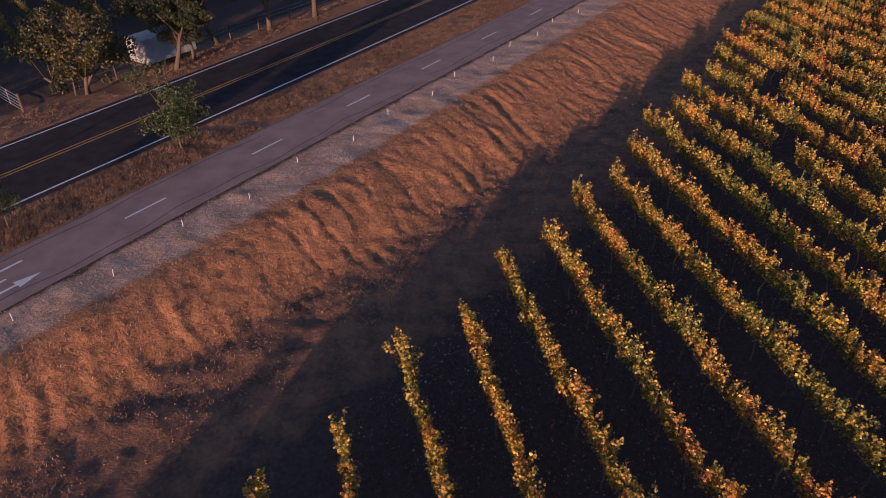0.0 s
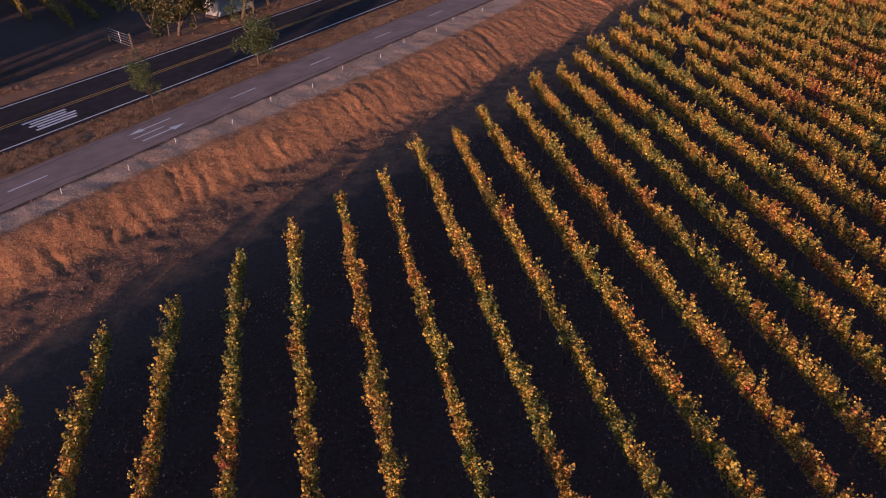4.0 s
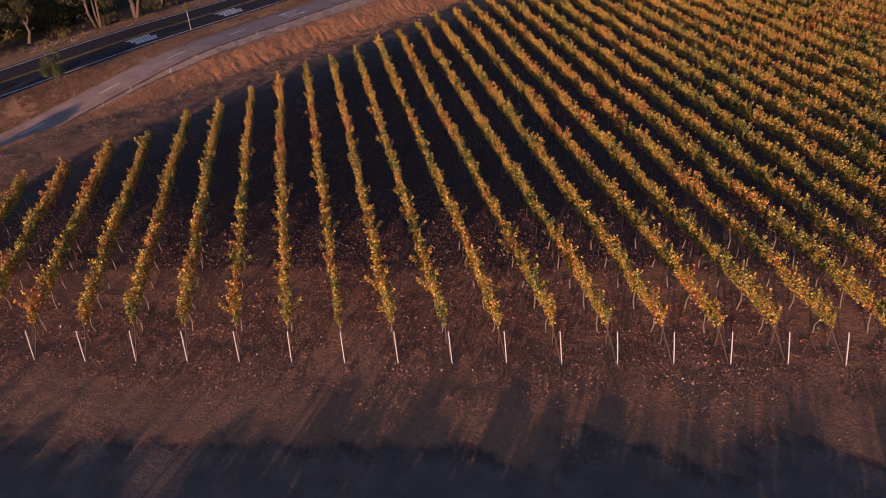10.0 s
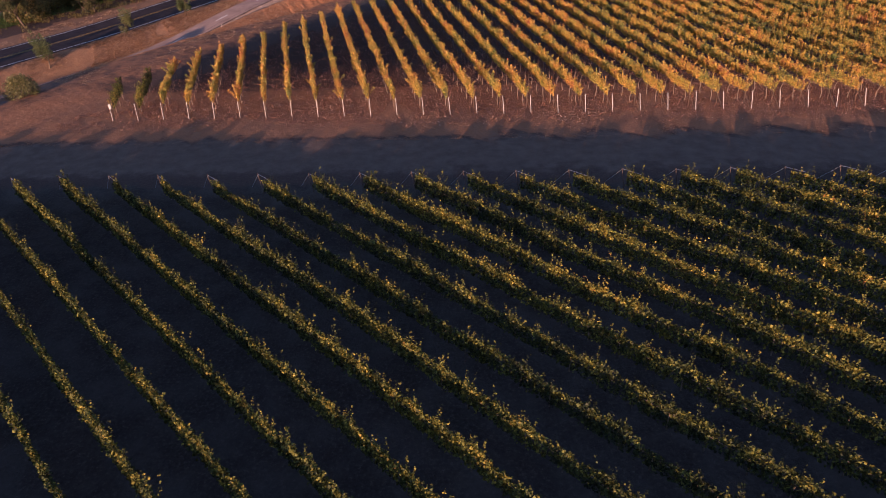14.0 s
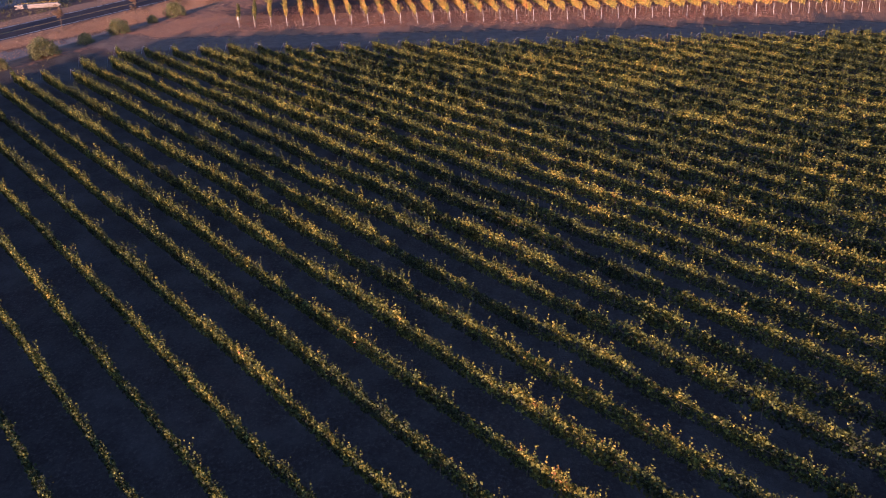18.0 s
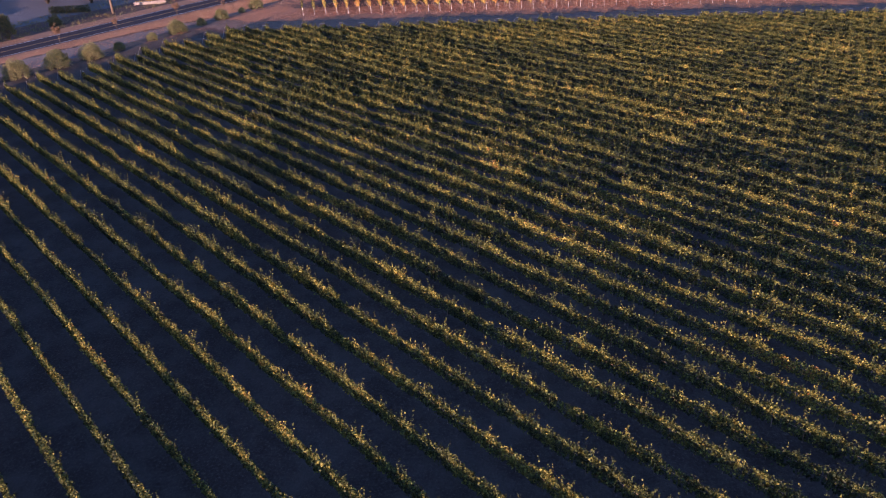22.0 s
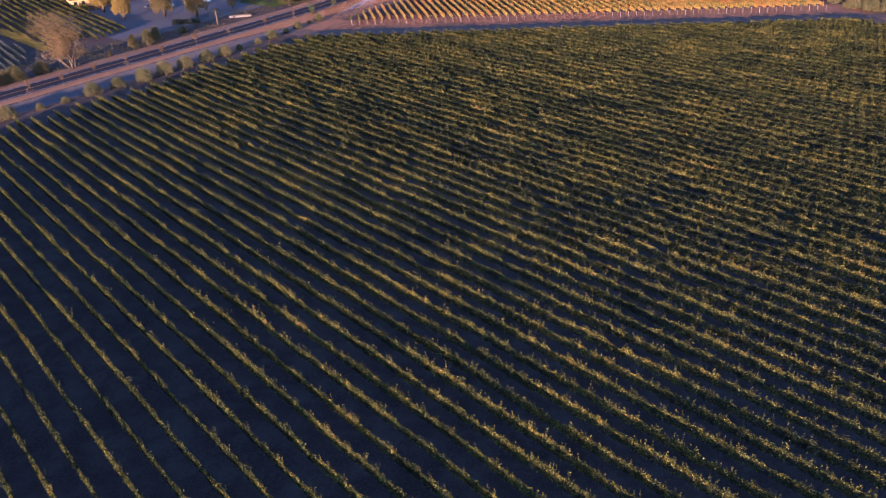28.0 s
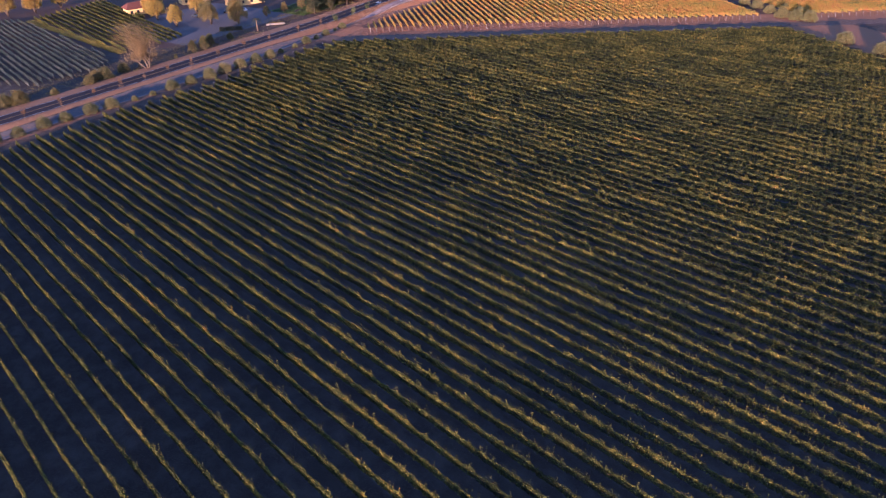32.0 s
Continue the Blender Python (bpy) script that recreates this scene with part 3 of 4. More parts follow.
def arrow(v0, v1, o, name="arrow"):
    """A long painted arrow from v0 to v1."""
    sgn = 1 if v1 > v0 else -1
    p = float(path_mid((v0 + v1) / 2)) + o
    pts = [(v0, p - 0.07), (v0, p + 0.07), (v1 - sgn * 0.9, p + 0.07), (v1 - sgn * 0.9, p + 0.28), (v1, p), (v1 - sgn * 0.9, p - 0.28), (v1 - sgn * 0.9, p - 0.07)]
    verts = []
    for v, oo in pts:
        x, y = at(v, oo)
        verts.append((float(x), float(y), float(height(x, y)) + 0.04))
    if sgn > 0:
        verts = verts[::-1]
    new(name, mesh_of(name, verts, [tuple(range(7))[::-1]], PAINT_WHITE)).parent = cyclepath


arrow(63.0, 60.3, -0.75)
arrow(60.3, 63.0, 0.75)


def on_ground(v, o, sink=0.0):
    x, y = at(v, o)
    return float(x), float(y), float(height(x, y)) - sink


# ---- plants ----
def tree_meshes(seed, tall, wide, leafmat, leaves=1400, size=0.22, fork=0.35, lean=0.1, squat=0.75, stems=1, limbs=6, girth=0.024):
    """Trunk with limbs, and a crown of leaf clumps with gaps."""
    rng = np.random.default_rng(seed)
    wood, crown = Soup(), Soup()
    tips = []
    for s in range(stems):
        a0 = rng.uniform(0, 6.28)
        out = 0.0 if stems == 1 else rng.uniform(0.15, 0.4)
        base = Vector((math.cos(a0) * out, math.sin(a0) * out, -0.25))
        top = Vector((rng.normal(0, lean) * tall * 0.4 + math.cos(a0) * out * 4, rng.normal(0, lean) * tall * 0.4 + math.sin(a0) * out * 4, tall * (fork + 0.12)))
        mid_p = base.lerp(top, 0.5) + Vector((rng.normal(0, lean), rng.normal(0, lean), 0)) * tall * 0.12
        r = tall * girth
        wood.tube([base, mid_p, top], [r * 1.5, r, r * 0.8], 7)
        for i in range(limbs if stems == 1 else 4):
            a = rng.uniform(0, 6.28) + i
            reach = wide * rng.uniform(0.45, 0.95)
            end = Vector((top.x + math.cos(a) * reach, top.y + math.sin(a) * reach, tall * rng.uniform(fork + 0.12, 0.96)))
            start = mid_p.lerp(top, rng.uniform(0.4, 1.0))
            bend = start.lerp(end, 0.5) + Vector((0, 0, tall * rng.uniform(-0.02, 0.09)))
            wood.tube([start, bend, end], [r * 0.55, r * 0.36, r * 0.1], 5)
            tips += [end, bend.lerp(end, 0.5)]
            for _ in range(2):
                tw = end.lerp(bend, rng.uniform(0.1, 0.6))
                te = tw + Vector(rng.normal(0, 0.22, 3)) * wide + Vector((0, 0, 0.08 * tall))
                wood.tube([tw, te], [r * 0.18, r * 0.05], 4)
                tips.append(te)
        tips.append(Vector((top.x, top.y, tall * 0.95)))
    pts = []
    clumps = len(tips) * 2
    for i in range(clumps):
        t = tips[i % len(tips)] + Vector(rng.normal(0, 0.14, 3)) * wide
        n = max(6, int(leaves / clumps * rng.uniform(0.4, 1.6)))
        rad = wide * rng.uniform(0.16, 0.34)
        p = rng.normal(0, 1, (n, 3))
        p /= np.linalg.norm(p, axis=1)[:, None] + 1e-6
        p *= (rng.uniform(0.35, 1.0, (n, 1)) ** 0.6) * rad
        p[:, 2] *= squat
        q = p + np.array(t)
        pts.append(q[q[:, 2] > tall * 0.14])
    pts = np.concatenate(pts)
    crown.leaves(pts, rng.uniform(0.6, 1.4, len(pts)) * size, rng)
    return wood.mesh("trunk", TRUNK, True), crown.mesh("crown", leafmat)


def bush_meshes(seed, tall, wide, leafmat, leaves, size, foot=0.0, trunk=0.05):
    """A dense rounded plant: stems from one base, and many clumps over an uneven dome."""
    rng = np.random.default_rng(seed)
    wood, crown = Soup(), Soup()
    pts, n = [], 64
    for i in range(n):
        a, up = i * 2.39996 + rng.uniform(-0.3, 0.3), (i + 0.5) / n
        r = math.sqrt(1 - (up * 0.98) ** 2) * wide * rng.uniform(0.6, 1.05)
        c = np.array([math.cos(a) * r, math.sin(a) * r, foot + (tall - foot) * (0.1 + 0.86 * up) * rng.uniform(0.85, 1.1)])
        if i % 4 == 0:
            m = (c[0] * 0.4, c[1] * 0.4, c[2] * 0.55)
            wood.tube([(0, 0, -0.2), m, tuple(c)], [trunk, trunk * 0.6, trunk * 0.15], 5)
        k = max(5, int(leaves / n * rng.uniform(0.5, 1.5)))
        p = rng.normal(0, 1, (k, 3))
        p /= np.linalg.norm(p, axis=1)[:, None] + 1e-6
        p = p * (rng.uniform(0.2, 1.0, (k, 1)) ** 0.6) * wide * rng.uniform(0.2, 0.36) * np.array([1, 1, 1.25])
        pts.append(p + c)
    pts = np.concatenate(pts)
    pts = pts[pts[:, 2] > max(0.03, foot * 0.8)]
    crown.leaves(pts, rng.uniform(0.6, 1.4, len(pts)) * size, rng, 0, 0.3)
    if foot > 0.4:
        wood.tube([(0, 0, -0.2), (0.05, 0.03, foot), (0, 0, tall * 0.7)], [trunk * 2.2, trunk * 1.8, trunk * 0.6], 7)
    return wood.mesh("trunk", TRUNK, True), crown.mesh("crown", leafmat)


def plant(name, meshes, place, label, category, group="", scale=1.0, turn=0.0):
    root = new(name)
    root.matrix_basis = pose(*place, 0, 0, turn) @ Matrix.Scale(scale, 4)
    part("trunk", meshes[0], root)
    part("crown", meshes[1], root)
    return tagged(root, label, category, group)


rng = random.Random(21)
olive = [bush_meshes(200 + i, 1.75, 1.35, LEAF_OLIVE, 6000, 0.088) for i in range(4)]
for i in range(23):
    v = -101.3 + 5.35 * i + rng.uniform(-0.4, 0.4) - (1.5 if i == 22 else 0)
    o = float(np.interp(v, [-101, -90, -75, -60, -45, -22, -5, 14, 22], [17.6, 18.2, 18.9, 21.0, 22.2, 22.2, 20.2, 17.0, 16.3]))
    s = rng.choice((0.75, 1.3, 1.4, 1.5, 1.55, 1.6)) * (0.75 if v > 5 else 1.0)
    plant("olive_bush", olive[i % 4], on_ground(v, o + rng.uniform(-0.3, 0.3), 0.05), "rounded grey-green bush beside the sunken path", "bush", "bushes along the path", s, rng.uniform(0, 360))
young = [tree_meshes(230 + i, 4.4, 1.3, LEAF_YOUNG, 5200, 0.085, 0.14, 0.05, 1.2, limbs=13, girth=0.012) for i in range(3)]
for v, o, s in ((72.3, 5.7, 1.15), (64.1, 5.4, 0.75), (39.5, 5.2, 0.8), (31.5, 5.3, 0.8), (22.0, 5.6, 0.9)):
    plant("young_oak", young[int(v) % 3], on_ground(v, o, 0.05), "young green tree on the dry roadside verge", "tree", "young roadside trees", s, rng.uniform(0, 360))
LEAF_TAN = leaf_material("dry_tan_leaves", [(0.0, (0.12, 0.085, 0.035)), (0.5, (0.27, 0.185, 0.065)), (1.0, (0.44, 0.29, 0.10))])
LEAF_SAPLING = leaf_material("rusty_sapling_leaves", [(0.0, (0.12, 0.08, 0.04)), (0.5, (0.26, 0.15, 0.07)), (1.0, (0.36, 0.22, 0.09))])
sapling = [tree_meshes(240 + i, 3.0, 0.6, LEAF_SAPLING, 700, 0.1, 0.12, 0.06, 1.0, girth=0.009) for i in range(2)]
for v in (-84, -75, -66.5, -59, -52, -44.5, -37, -28, -18, -8, 4, 15):
    plant("sapling", sapling[v % 2 if isinstance(v, int) else 0], on_ground(v, 5.4 + rng.uniform(-0.4, 0.4), 0.05), "thin sapling with few yellowing leaves", "tree", "saplings on the verge", rng.uniform(1.0, 1.4), rng.uniform(0, 360))
oak = [tree_meshes(250 + i, 10.0, 4.0, LEAF_OAK, 17000, 0.16, 0.28, 0.2, 0.8) for i in range(3)]
gum = [tree_meshes(260 + i, 13.5, 4.6, LEAF_OAK, 20000, 0.18, 0.25, 0.2, 0.8, stems=4, girth=0.013) for i in range(2)]
small = [tree_meshes(270 + i, 4.6, 2.0, LEAF_OAK, 6000, 0.13, 0.2, 0.3, 0.85, stems=2) for i in range(3)]
for v, o, kind, s in ((79.6, -5.7, oak, 0.62), (85.5, -9.0, oak, 0.8), (74.6, -8.2, small, 1.2), (75.5, -11, small, 1.1), (81.5, -6.3, oak, 0.5), (89.1, -7.5, oak, 0.75), (92.8, -6.2, oak, 0.8), (40, -16, gum, 0.75), (55.2, -9.5, gum, 0.95),
                      (51.5, -10.5, gum, 0.8), (60.5, -13, oak, 0.85), (63.5, -16, oak, 0.9), (45, -12.5, oak, 0.7), (36, -11, small, 0.9), (28, -12.5, oak, 0.6), (100, -10, oak, 0.9), (106, -9, oak, 0.8)):
    plant("roadside_oak", kind[int(abs(v)) % len(kind)], on_ground(v, o, 0.1), "old roadside tree with dark green and brown leaves", "tree", "trees beside the road", s, rng.uniform(0, 360))
LEAF_MIX = leaf_material("golden_green_leaves", [(0.0, (0.06, 0.075, 0.025)), (0.5, (0.17, 0.15, 0.045)), (1.0, (0.36, 0.24, 0.07))])
bushy = [bush_meshes(310 + i, 6.0, 2.2, LEAF_MIX, 6000, 0.17, 0.9, 0.09) for i in range(2)]
shrubs = [bush_meshes(320 + i, 2.6, 1.7, LEAF_MIX, 4200, 0.13) for i in range(3)]
dry = tree_meshes(281, 8.6, 2.9, LEAF_TAN, 17000, 0.11, 0.1, 0.2, 1.2, stems=8, girth=0.011)
plant("bare_tree", dry, on_ground(-43.2, -8.5, 0.1), "tall half-bare tree with pale branches", "tree", "", 1.65, 40)
for v, o, s in ((-26.5, -10.5, 0.8), (-23, -9.5, 0.95), (-19.5, -11.5, 0.9), (-33.7, -9, 0.35)):
    plant("roadside_oak", bushy[int(abs(v)) % 2], on_ground(v, o, 0.1), "small round golden green tree beside the road", "tree", "trees beside the road", s * 0.85, rng.uniform(0, 360))
for v, o, s in ((-55.3, -10.5, 0.85), (-57.5, -11.5, 0.75), (-60.4, -9.5, 0.65), (-78, -11, 0.9), (-81, -12.5, 0.8), (-49, -12, 0.7), (-10, -14, 0.5), (-70, -9.5, 0.45), (38, -18, 1.2), (42, -20, 1.3), (46, -19, 1.2), (50, -17, 1.1), (34, -19, 1.2), (55, -19, 1.2), (30, -16, 1.0)):
    plant("roadside_shrub", shrubs[int(abs(v)) % 3], on_ground(v, o, 0.1), "dense dark green shrub at the field's edge", "shrub", "shrubs beside the road", s * 1.6, rng.uniform(0, 360))
gold = [bush_meshes(290 + i, 7.0, 2.5, LEAF_GOLD, 5500, 0.2, 1.4, 0.1) for i in range(2)]
yard = [bush_meshes(300 + i, 9.5, 3.2, LEAF_MIX, 9000, 0.2, 1.5, 0.13) for i in range(2)]
for i, (x, y, s) in enumerate(((-125.8, 34, 1.15), (-112.3, 20.5, 0.95), (-203.9, 52.5, 1.3), (-193, 56.5, 1.2), (-187, 68, 1.1), (-133, 44, 1.0), (-112, 44, 1.0), (-214, 42, 1.2))):
    plant("golden_tree", gold[i % 2], (x, y, -0.05), "street tree with golden autumn leaves", "tree", "golden trees", s * 1.3, rng.uniform(0, 360))
for i, (x, y, s) in enumerate(((-98.5, 22.5, 0.85), (-86.5, 21, 0.95), (-89, 25, 0.8), (-78, 33, 0.4), (-72, 40, 0.4), (-66, 47, 0.45), (-60, 56, 0.5), (-104, 30, 0.6))):
    plant("garden_tree", yard[i % 2], (x, y, 0.0), "leafy green tree in a yard", "tree", "yard trees", s * 1.15, rng.uniform(0, 360))
for i, (x, y, s) in enumerate(((128.7, -36, 1.4), (133.4, -51, 1.55), (137, -47, 1.2), (123, 2, 1.3), (126.5, -2, 1.3), (130.4, -4.5, 1.35), (121.5, 10, 1.1), (119.5, 18, 1.2), (117, 25, 1.1), (131, 6, 1.0), (128, 12, 1.0))):
    plant("olive_tree", olive[i % 4], (x, y, float(height(x, y)) - 0.05), "large round grey-green olive tree", "olive tree", "olive trees at the field's end", s * 1.4, rng.uniform(0, 360))


def palm(place):
    rng2 = np.random.default_rng(77)
    wood, crown = Soup(), Soup()
    wood.tube([(0, 0, -0.2), (0.05, 0, 2.2), (0, 0.08, 4.6)], [0.34, 0.28, 0.26], 9)
    for i in range(26):
        a, up = i * 2.4, rng2.uniform(-0.3, 1.2)
        pts = []
        for k in range(6):
            t = k / 5
            pts.append(Vector((math.cos(a) * 2.2 * t * math.cos(up * 0.6), math.sin(a) * 2.2 * t * math.cos(up * 0.6), 4.6 + 1.5 * up * t - 1.5 * t * t)))
        crown.tube(pts, [0.03, 0.025, 0.02, 0.016, 0.012, 0.006], 4)
        side = Vector((-math.sin(a), math.cos(a), 0))
        for k in range(1, 6):
            for sgn in (-1, 1):
                for j in (0.0, 0.5):
                    p = pts[k].lerp(pts[k - 1], j)
                    tip = p + side * sgn * 0.42 + (pts[k] - pts[k - 1]) * 0.5 + Vector((0, 0, -0.16))
                    crown.add([p, p + (pts[k] - pts[k - 1]) * 0.12, tip], [(0, 1, 2)])
    plant("palm_tree", (wood.mesh("trunk", TRUNK, True), crown.mesh("crown", LEAF_OAK)), place, "short palm with a thick trunk and arching fronds", "palm tree")


palm((-75.0, 8.0, 0.05))


# ---- fields west of the road ----
LEAF_FIELD = leaf_material("field_vine_leaves", [(0.0, (0.06, 0.08, 0.025)), (0.4, (0.22, 0.19, 0.04)), (0.8, (0.42, 0.26, 0.05)), (1.0, (0.45, 0.17, 0.05))])
def field(name, poly, turn, spacing, leafmat, label, group, seed, scale=1.0, leaves=900, stakes=False):
    """Rows clipped to a four- or more-cornered plot."""
    secs = [fan_mesh("vine_section", B_SPAN, 0.13, leafmat, seed + i, 4, leaves, 14, 13, 0.8, 1.95, stakes) for i in range(6)]
    d = Vector((math.sin(radians(turn)), math.cos(radians(turn))))
    n = Vector((d.y, -d.x))
    ps = [Vector(p) for p in poly]
    lo, hi = min(p.dot(n) for p in ps), max(p.dot(n) for p in ps)
    rg = random.Random(seed)
    w = lo + spacing * 0.5
    while w < hi:
        cuts = []
        for a0, b0 in zip(ps, ps[1:] + ps[:1]):
            fa, fb = a0.dot(n) - w, b0.dot(n) - w
            if (fa < 0) != (fb < 0):
                cuts.append((a0.lerp(b0, fa / (fa - fb))).dot(d))
        if len(cuts) >= 2 and max(cuts) - min(cuts) > B_SPAN:
            s0, s1 = min(cuts), max(cuts)
            p = n * w + d * s0
            row = tagged(new(name), label, "vine row", group)
            row.matrix_basis = pose(p.x, p.y, 0.1, 0, 0, -turn)
            for i in range(int((s1 - s0) / B_SPAN)):
                part("vine_section", secs[rg.randrange(6)], row, pose(0, i * B_SPAN, 0) @ Matrix.Diagonal((scale * 1.5 if scale < 1 else scale, 1, scale, 1)))
        w += spacing


field("vine_row", [(-186, 40), (-172, 79), (-98, -1), (-117, -19)], 136, 2.6, LEAF_B, "far trellised row of green vines", "rows of the far vineyard", 400)
field("vine_row", [(-206, 40), (-190, 40), (-119, -25), (-112, -40), (-130, -60), (-175, -52)], 136, 2.1, LEAF_GREY, "sparse row of grey-green young vines", "rows of young vines", 420, 0.8, 330, True)
field("vine_row", [(-75, 92), (-37, 83), (-33, 84), (-28, 96), (-20, 108), (-10, 126), (-60, 130)], 140, 2.6, LEAF_FIELD, "row of yellowing vines beyond the roadside trees", "rows west of the road", 440, 1.0, 900)


# ---- roadside things ----
def sign_post(place):
    root = new("road_sign")
    root.matrix_basis = pose(*place, 0, 0, 80)
    sp = Soup()
    sp.tube([(0, 0, -0.3), (0, 0, 2.75)], [0.035, 0.035], 8)
    part("pole", sp.mesh("pole", WIRE), root)
    sp = Soup()
    h = 0.53
    v = [(0, -0.03, 2.45 - h), (h, -0.03, 2.45), (0, -0.03, 2.45 + h), (-h, -0.03, 2.45)]
    w = [(a0, -0.045, c) for a0, _, c in v]
    sp.add(v + w, [(3, 2, 1, 0), (4, 5, 6, 7), (0, 1, 5, 4), (1, 2, 6, 5), (2, 3, 7, 6), (3, 0, 4, 7)])
    part("plate", sp.mesh("plate", SIGN_YELLOW), root, None, "yellow diamond warning plate")
    tagged(root, "yellow diamond road sign on a steel pole", "road sign")


SIGN_YELLOW = plain("sign_sheeting", (0.62, 0.42, 0.05), (0.72, 0.5, 0.08), 4, 0.4, 0.5, 0)
x, y = -28.2, 51.8
sign_post((x, y, float(height(x, y))))

PEG = Soup()
PEG.tube([(0, 0, -0.1), (0.02, 0.01, 0.34)], [0.025, 0.022], 5)
PEG = PEG.mesh("survey_stake", POST_WHITE)
for i in range(-7, 17):
    p = on_ground(61.1 + i * 3.15 + rng.uniform(-0.3, 0.3), 12.9 + (0.4 if i % 2 else -0.3) + i * 0.06)
    ob = tagged(new("survey_stake", PEG), "short white wooden survey stake in the gravel", "stake", "survey stakes along the path")
    ob.matrix_basis = pose(*p, rng.uniform(-6, 6), rng.uniform(-6, 6), 0)

# Trailer white, darkened to carry the shadow of the trees in front.
TRAILER_WHITE = plain("shaded_white_panel", (0.26, 0.26, 0.255), (0.42, 0.41, 0.4), 2, 0.6)
TRAILER_BLUE = plain("blue_grey_panel", (0.22, 0.27, 0.33), (0.32, 0.37, 0.42), 2, 0.6)
RUBBER = plain("tyre_rubber", (0.015, 0.015, 0.015), (0.03, 0.03, 0.03), 8, 0.8)
GLASS = plain("dark_window_glass", (0.02, 0.025, 0.03), (0.03, 0.035, 0.04), 2, 0.08, 0.6, 0)


def solid(name, lo, hi, mat, parent, bevel=0.02, label=""):
    bm = bmesh.new()
    bmesh.ops.create_cube(bm, size=1.0)
    for v in bm.verts:
        v.co = Vector([a0 + (b0 - a0) * (c + 0.5) for a0, b0, c in zip(lo, hi, v.co)])
    if bevel:
        bmesh.ops.bevel(bm, geom=bm.edges[:], offset=bevel, segments=1, affect='EDGES')
    me = bpy.data.meshes.new(name)
    bm.to_mesh(me)
    bm.free()
    me.materials.append(mat)
    return part(name, me, parent, None, label)


def wheel_mesh(r=0.33, w=0.2):
    sp = Soup()
    n = 16
    ring = [(r, -w / 2 + 0.03), (r, w / 2 - 0.03), (r - 0.04, w / 2), (r * 0.6, w / 2), (r * 0.6, -w / 2), (r - 0.04, -w / 2)]
    verts = [(x0, math.cos(2 * math.pi * k / n) * q, math.sin(2 * math.pi * k / n) * q) for k in range(n) for q, x0 in ring]
    m = len(ring)
    faces = [(k * m + j, ((k + 1) % n) * m + j, ((k + 1) % n) * m + (j + 1) % m, k * m + (j + 1) % m) for k in range(n) for j in range(m)]
    sp.add(verts, faces)
    return sp.mesh("tyre", RUBBER, True)


def trailer():
    p = on_ground(81.3, -9.6)
    root = tagged(new("trailer"), "white box trailer parked behind the trees, darkened as if in shade", "trailer")
    root.matrix_basis = pose(*p, 0, 0, -32)
    solid("body", (-1.1, -2.2, 0.6), (1.1, 2.2, 2.4), TRAILER_WHITE, root, 0.05)
    solid("side_panel", (1.1, -2.1, 0.9), (1.13, 0.4, 2.2), TRAILER_BLUE, root, 0.01, "blue-grey side panel")
    solid("chassis", (-0.9, -2.4, 0.42), (0.9, 2.4, 0.6), POST_DARK, root, 0.02)
    wm = wheel_mesh()
    for sx in (-1.0, 1.0):
        for yy in (-0.5, 0.5):
            part("tyre", wm, root, pose(sx, yy, 0.33))


trailer()


def gate():
    root = tagged(new("field_gate"), "steel tube field gate between wooden posts", "gate")
    x0, y0, z0 = on_ground(72.0, -12.2)
    root.matrix_basis = pose(x0, y0, z0, 0, 0, -40)
    for xx in (-2.2, 2.2):
        sp = Soup()
        sp.tube([(xx, 0, -0.3), (xx, 0, 1.5)], [0.1, 0.09], 8)
        part("post", sp.mesh("post", TRUNK), root)
    for k in range(5):
        sp = Soup()
        sp.tube([(-2.05, 0, 0.3 + k * 0.24), (2.05, 0, 0.3 + k * 0.24)], [0.022, 0.022], 6)
        part("rail", sp.mesh("rail", WIRE), root)
    for xx in (-2.05, 0, 2.05):
        sp = Soup()
        sp.tube([(xx, 0.0, 0.25), (xx, 0.0, 1.3)], [0.024, 0.024], 6)
        part("upright", sp.mesh("upright", WIRE), root)


gate()
FENCE_POST = Soup()
FENCE_POST.tube([(0, 0, -0.3), (0.03, 0, 1.25)], [0.07, 0.06], 7)
FENCE_POST = FENCE_POST.mesh("fence_post", TRUNK)
fence = tagged(new("wire_fence"), "old wooden posts with wires along the field", "fence")
for i in range(14):
    v = 74.5 + i * 3.0
    part("fence_post", FENCE_POST, fence, pose(*on_ground(v, -9.0 - 0.4 * (i % 2)), rng.uniform(-5, 5), rng.uniform(-5, 5), 0))
for h in (0.5, 0.85, 1.15):
    sp = Soup()
    sp.tube([tuple(Vector(on_ground(74.5 + i * 3.0, -9.2)) + Vector((0, 0, h))) for i in range(14)], [0.008] * 14, 4)
    part("wire", sp.mesh("wire", WIRE), fence)


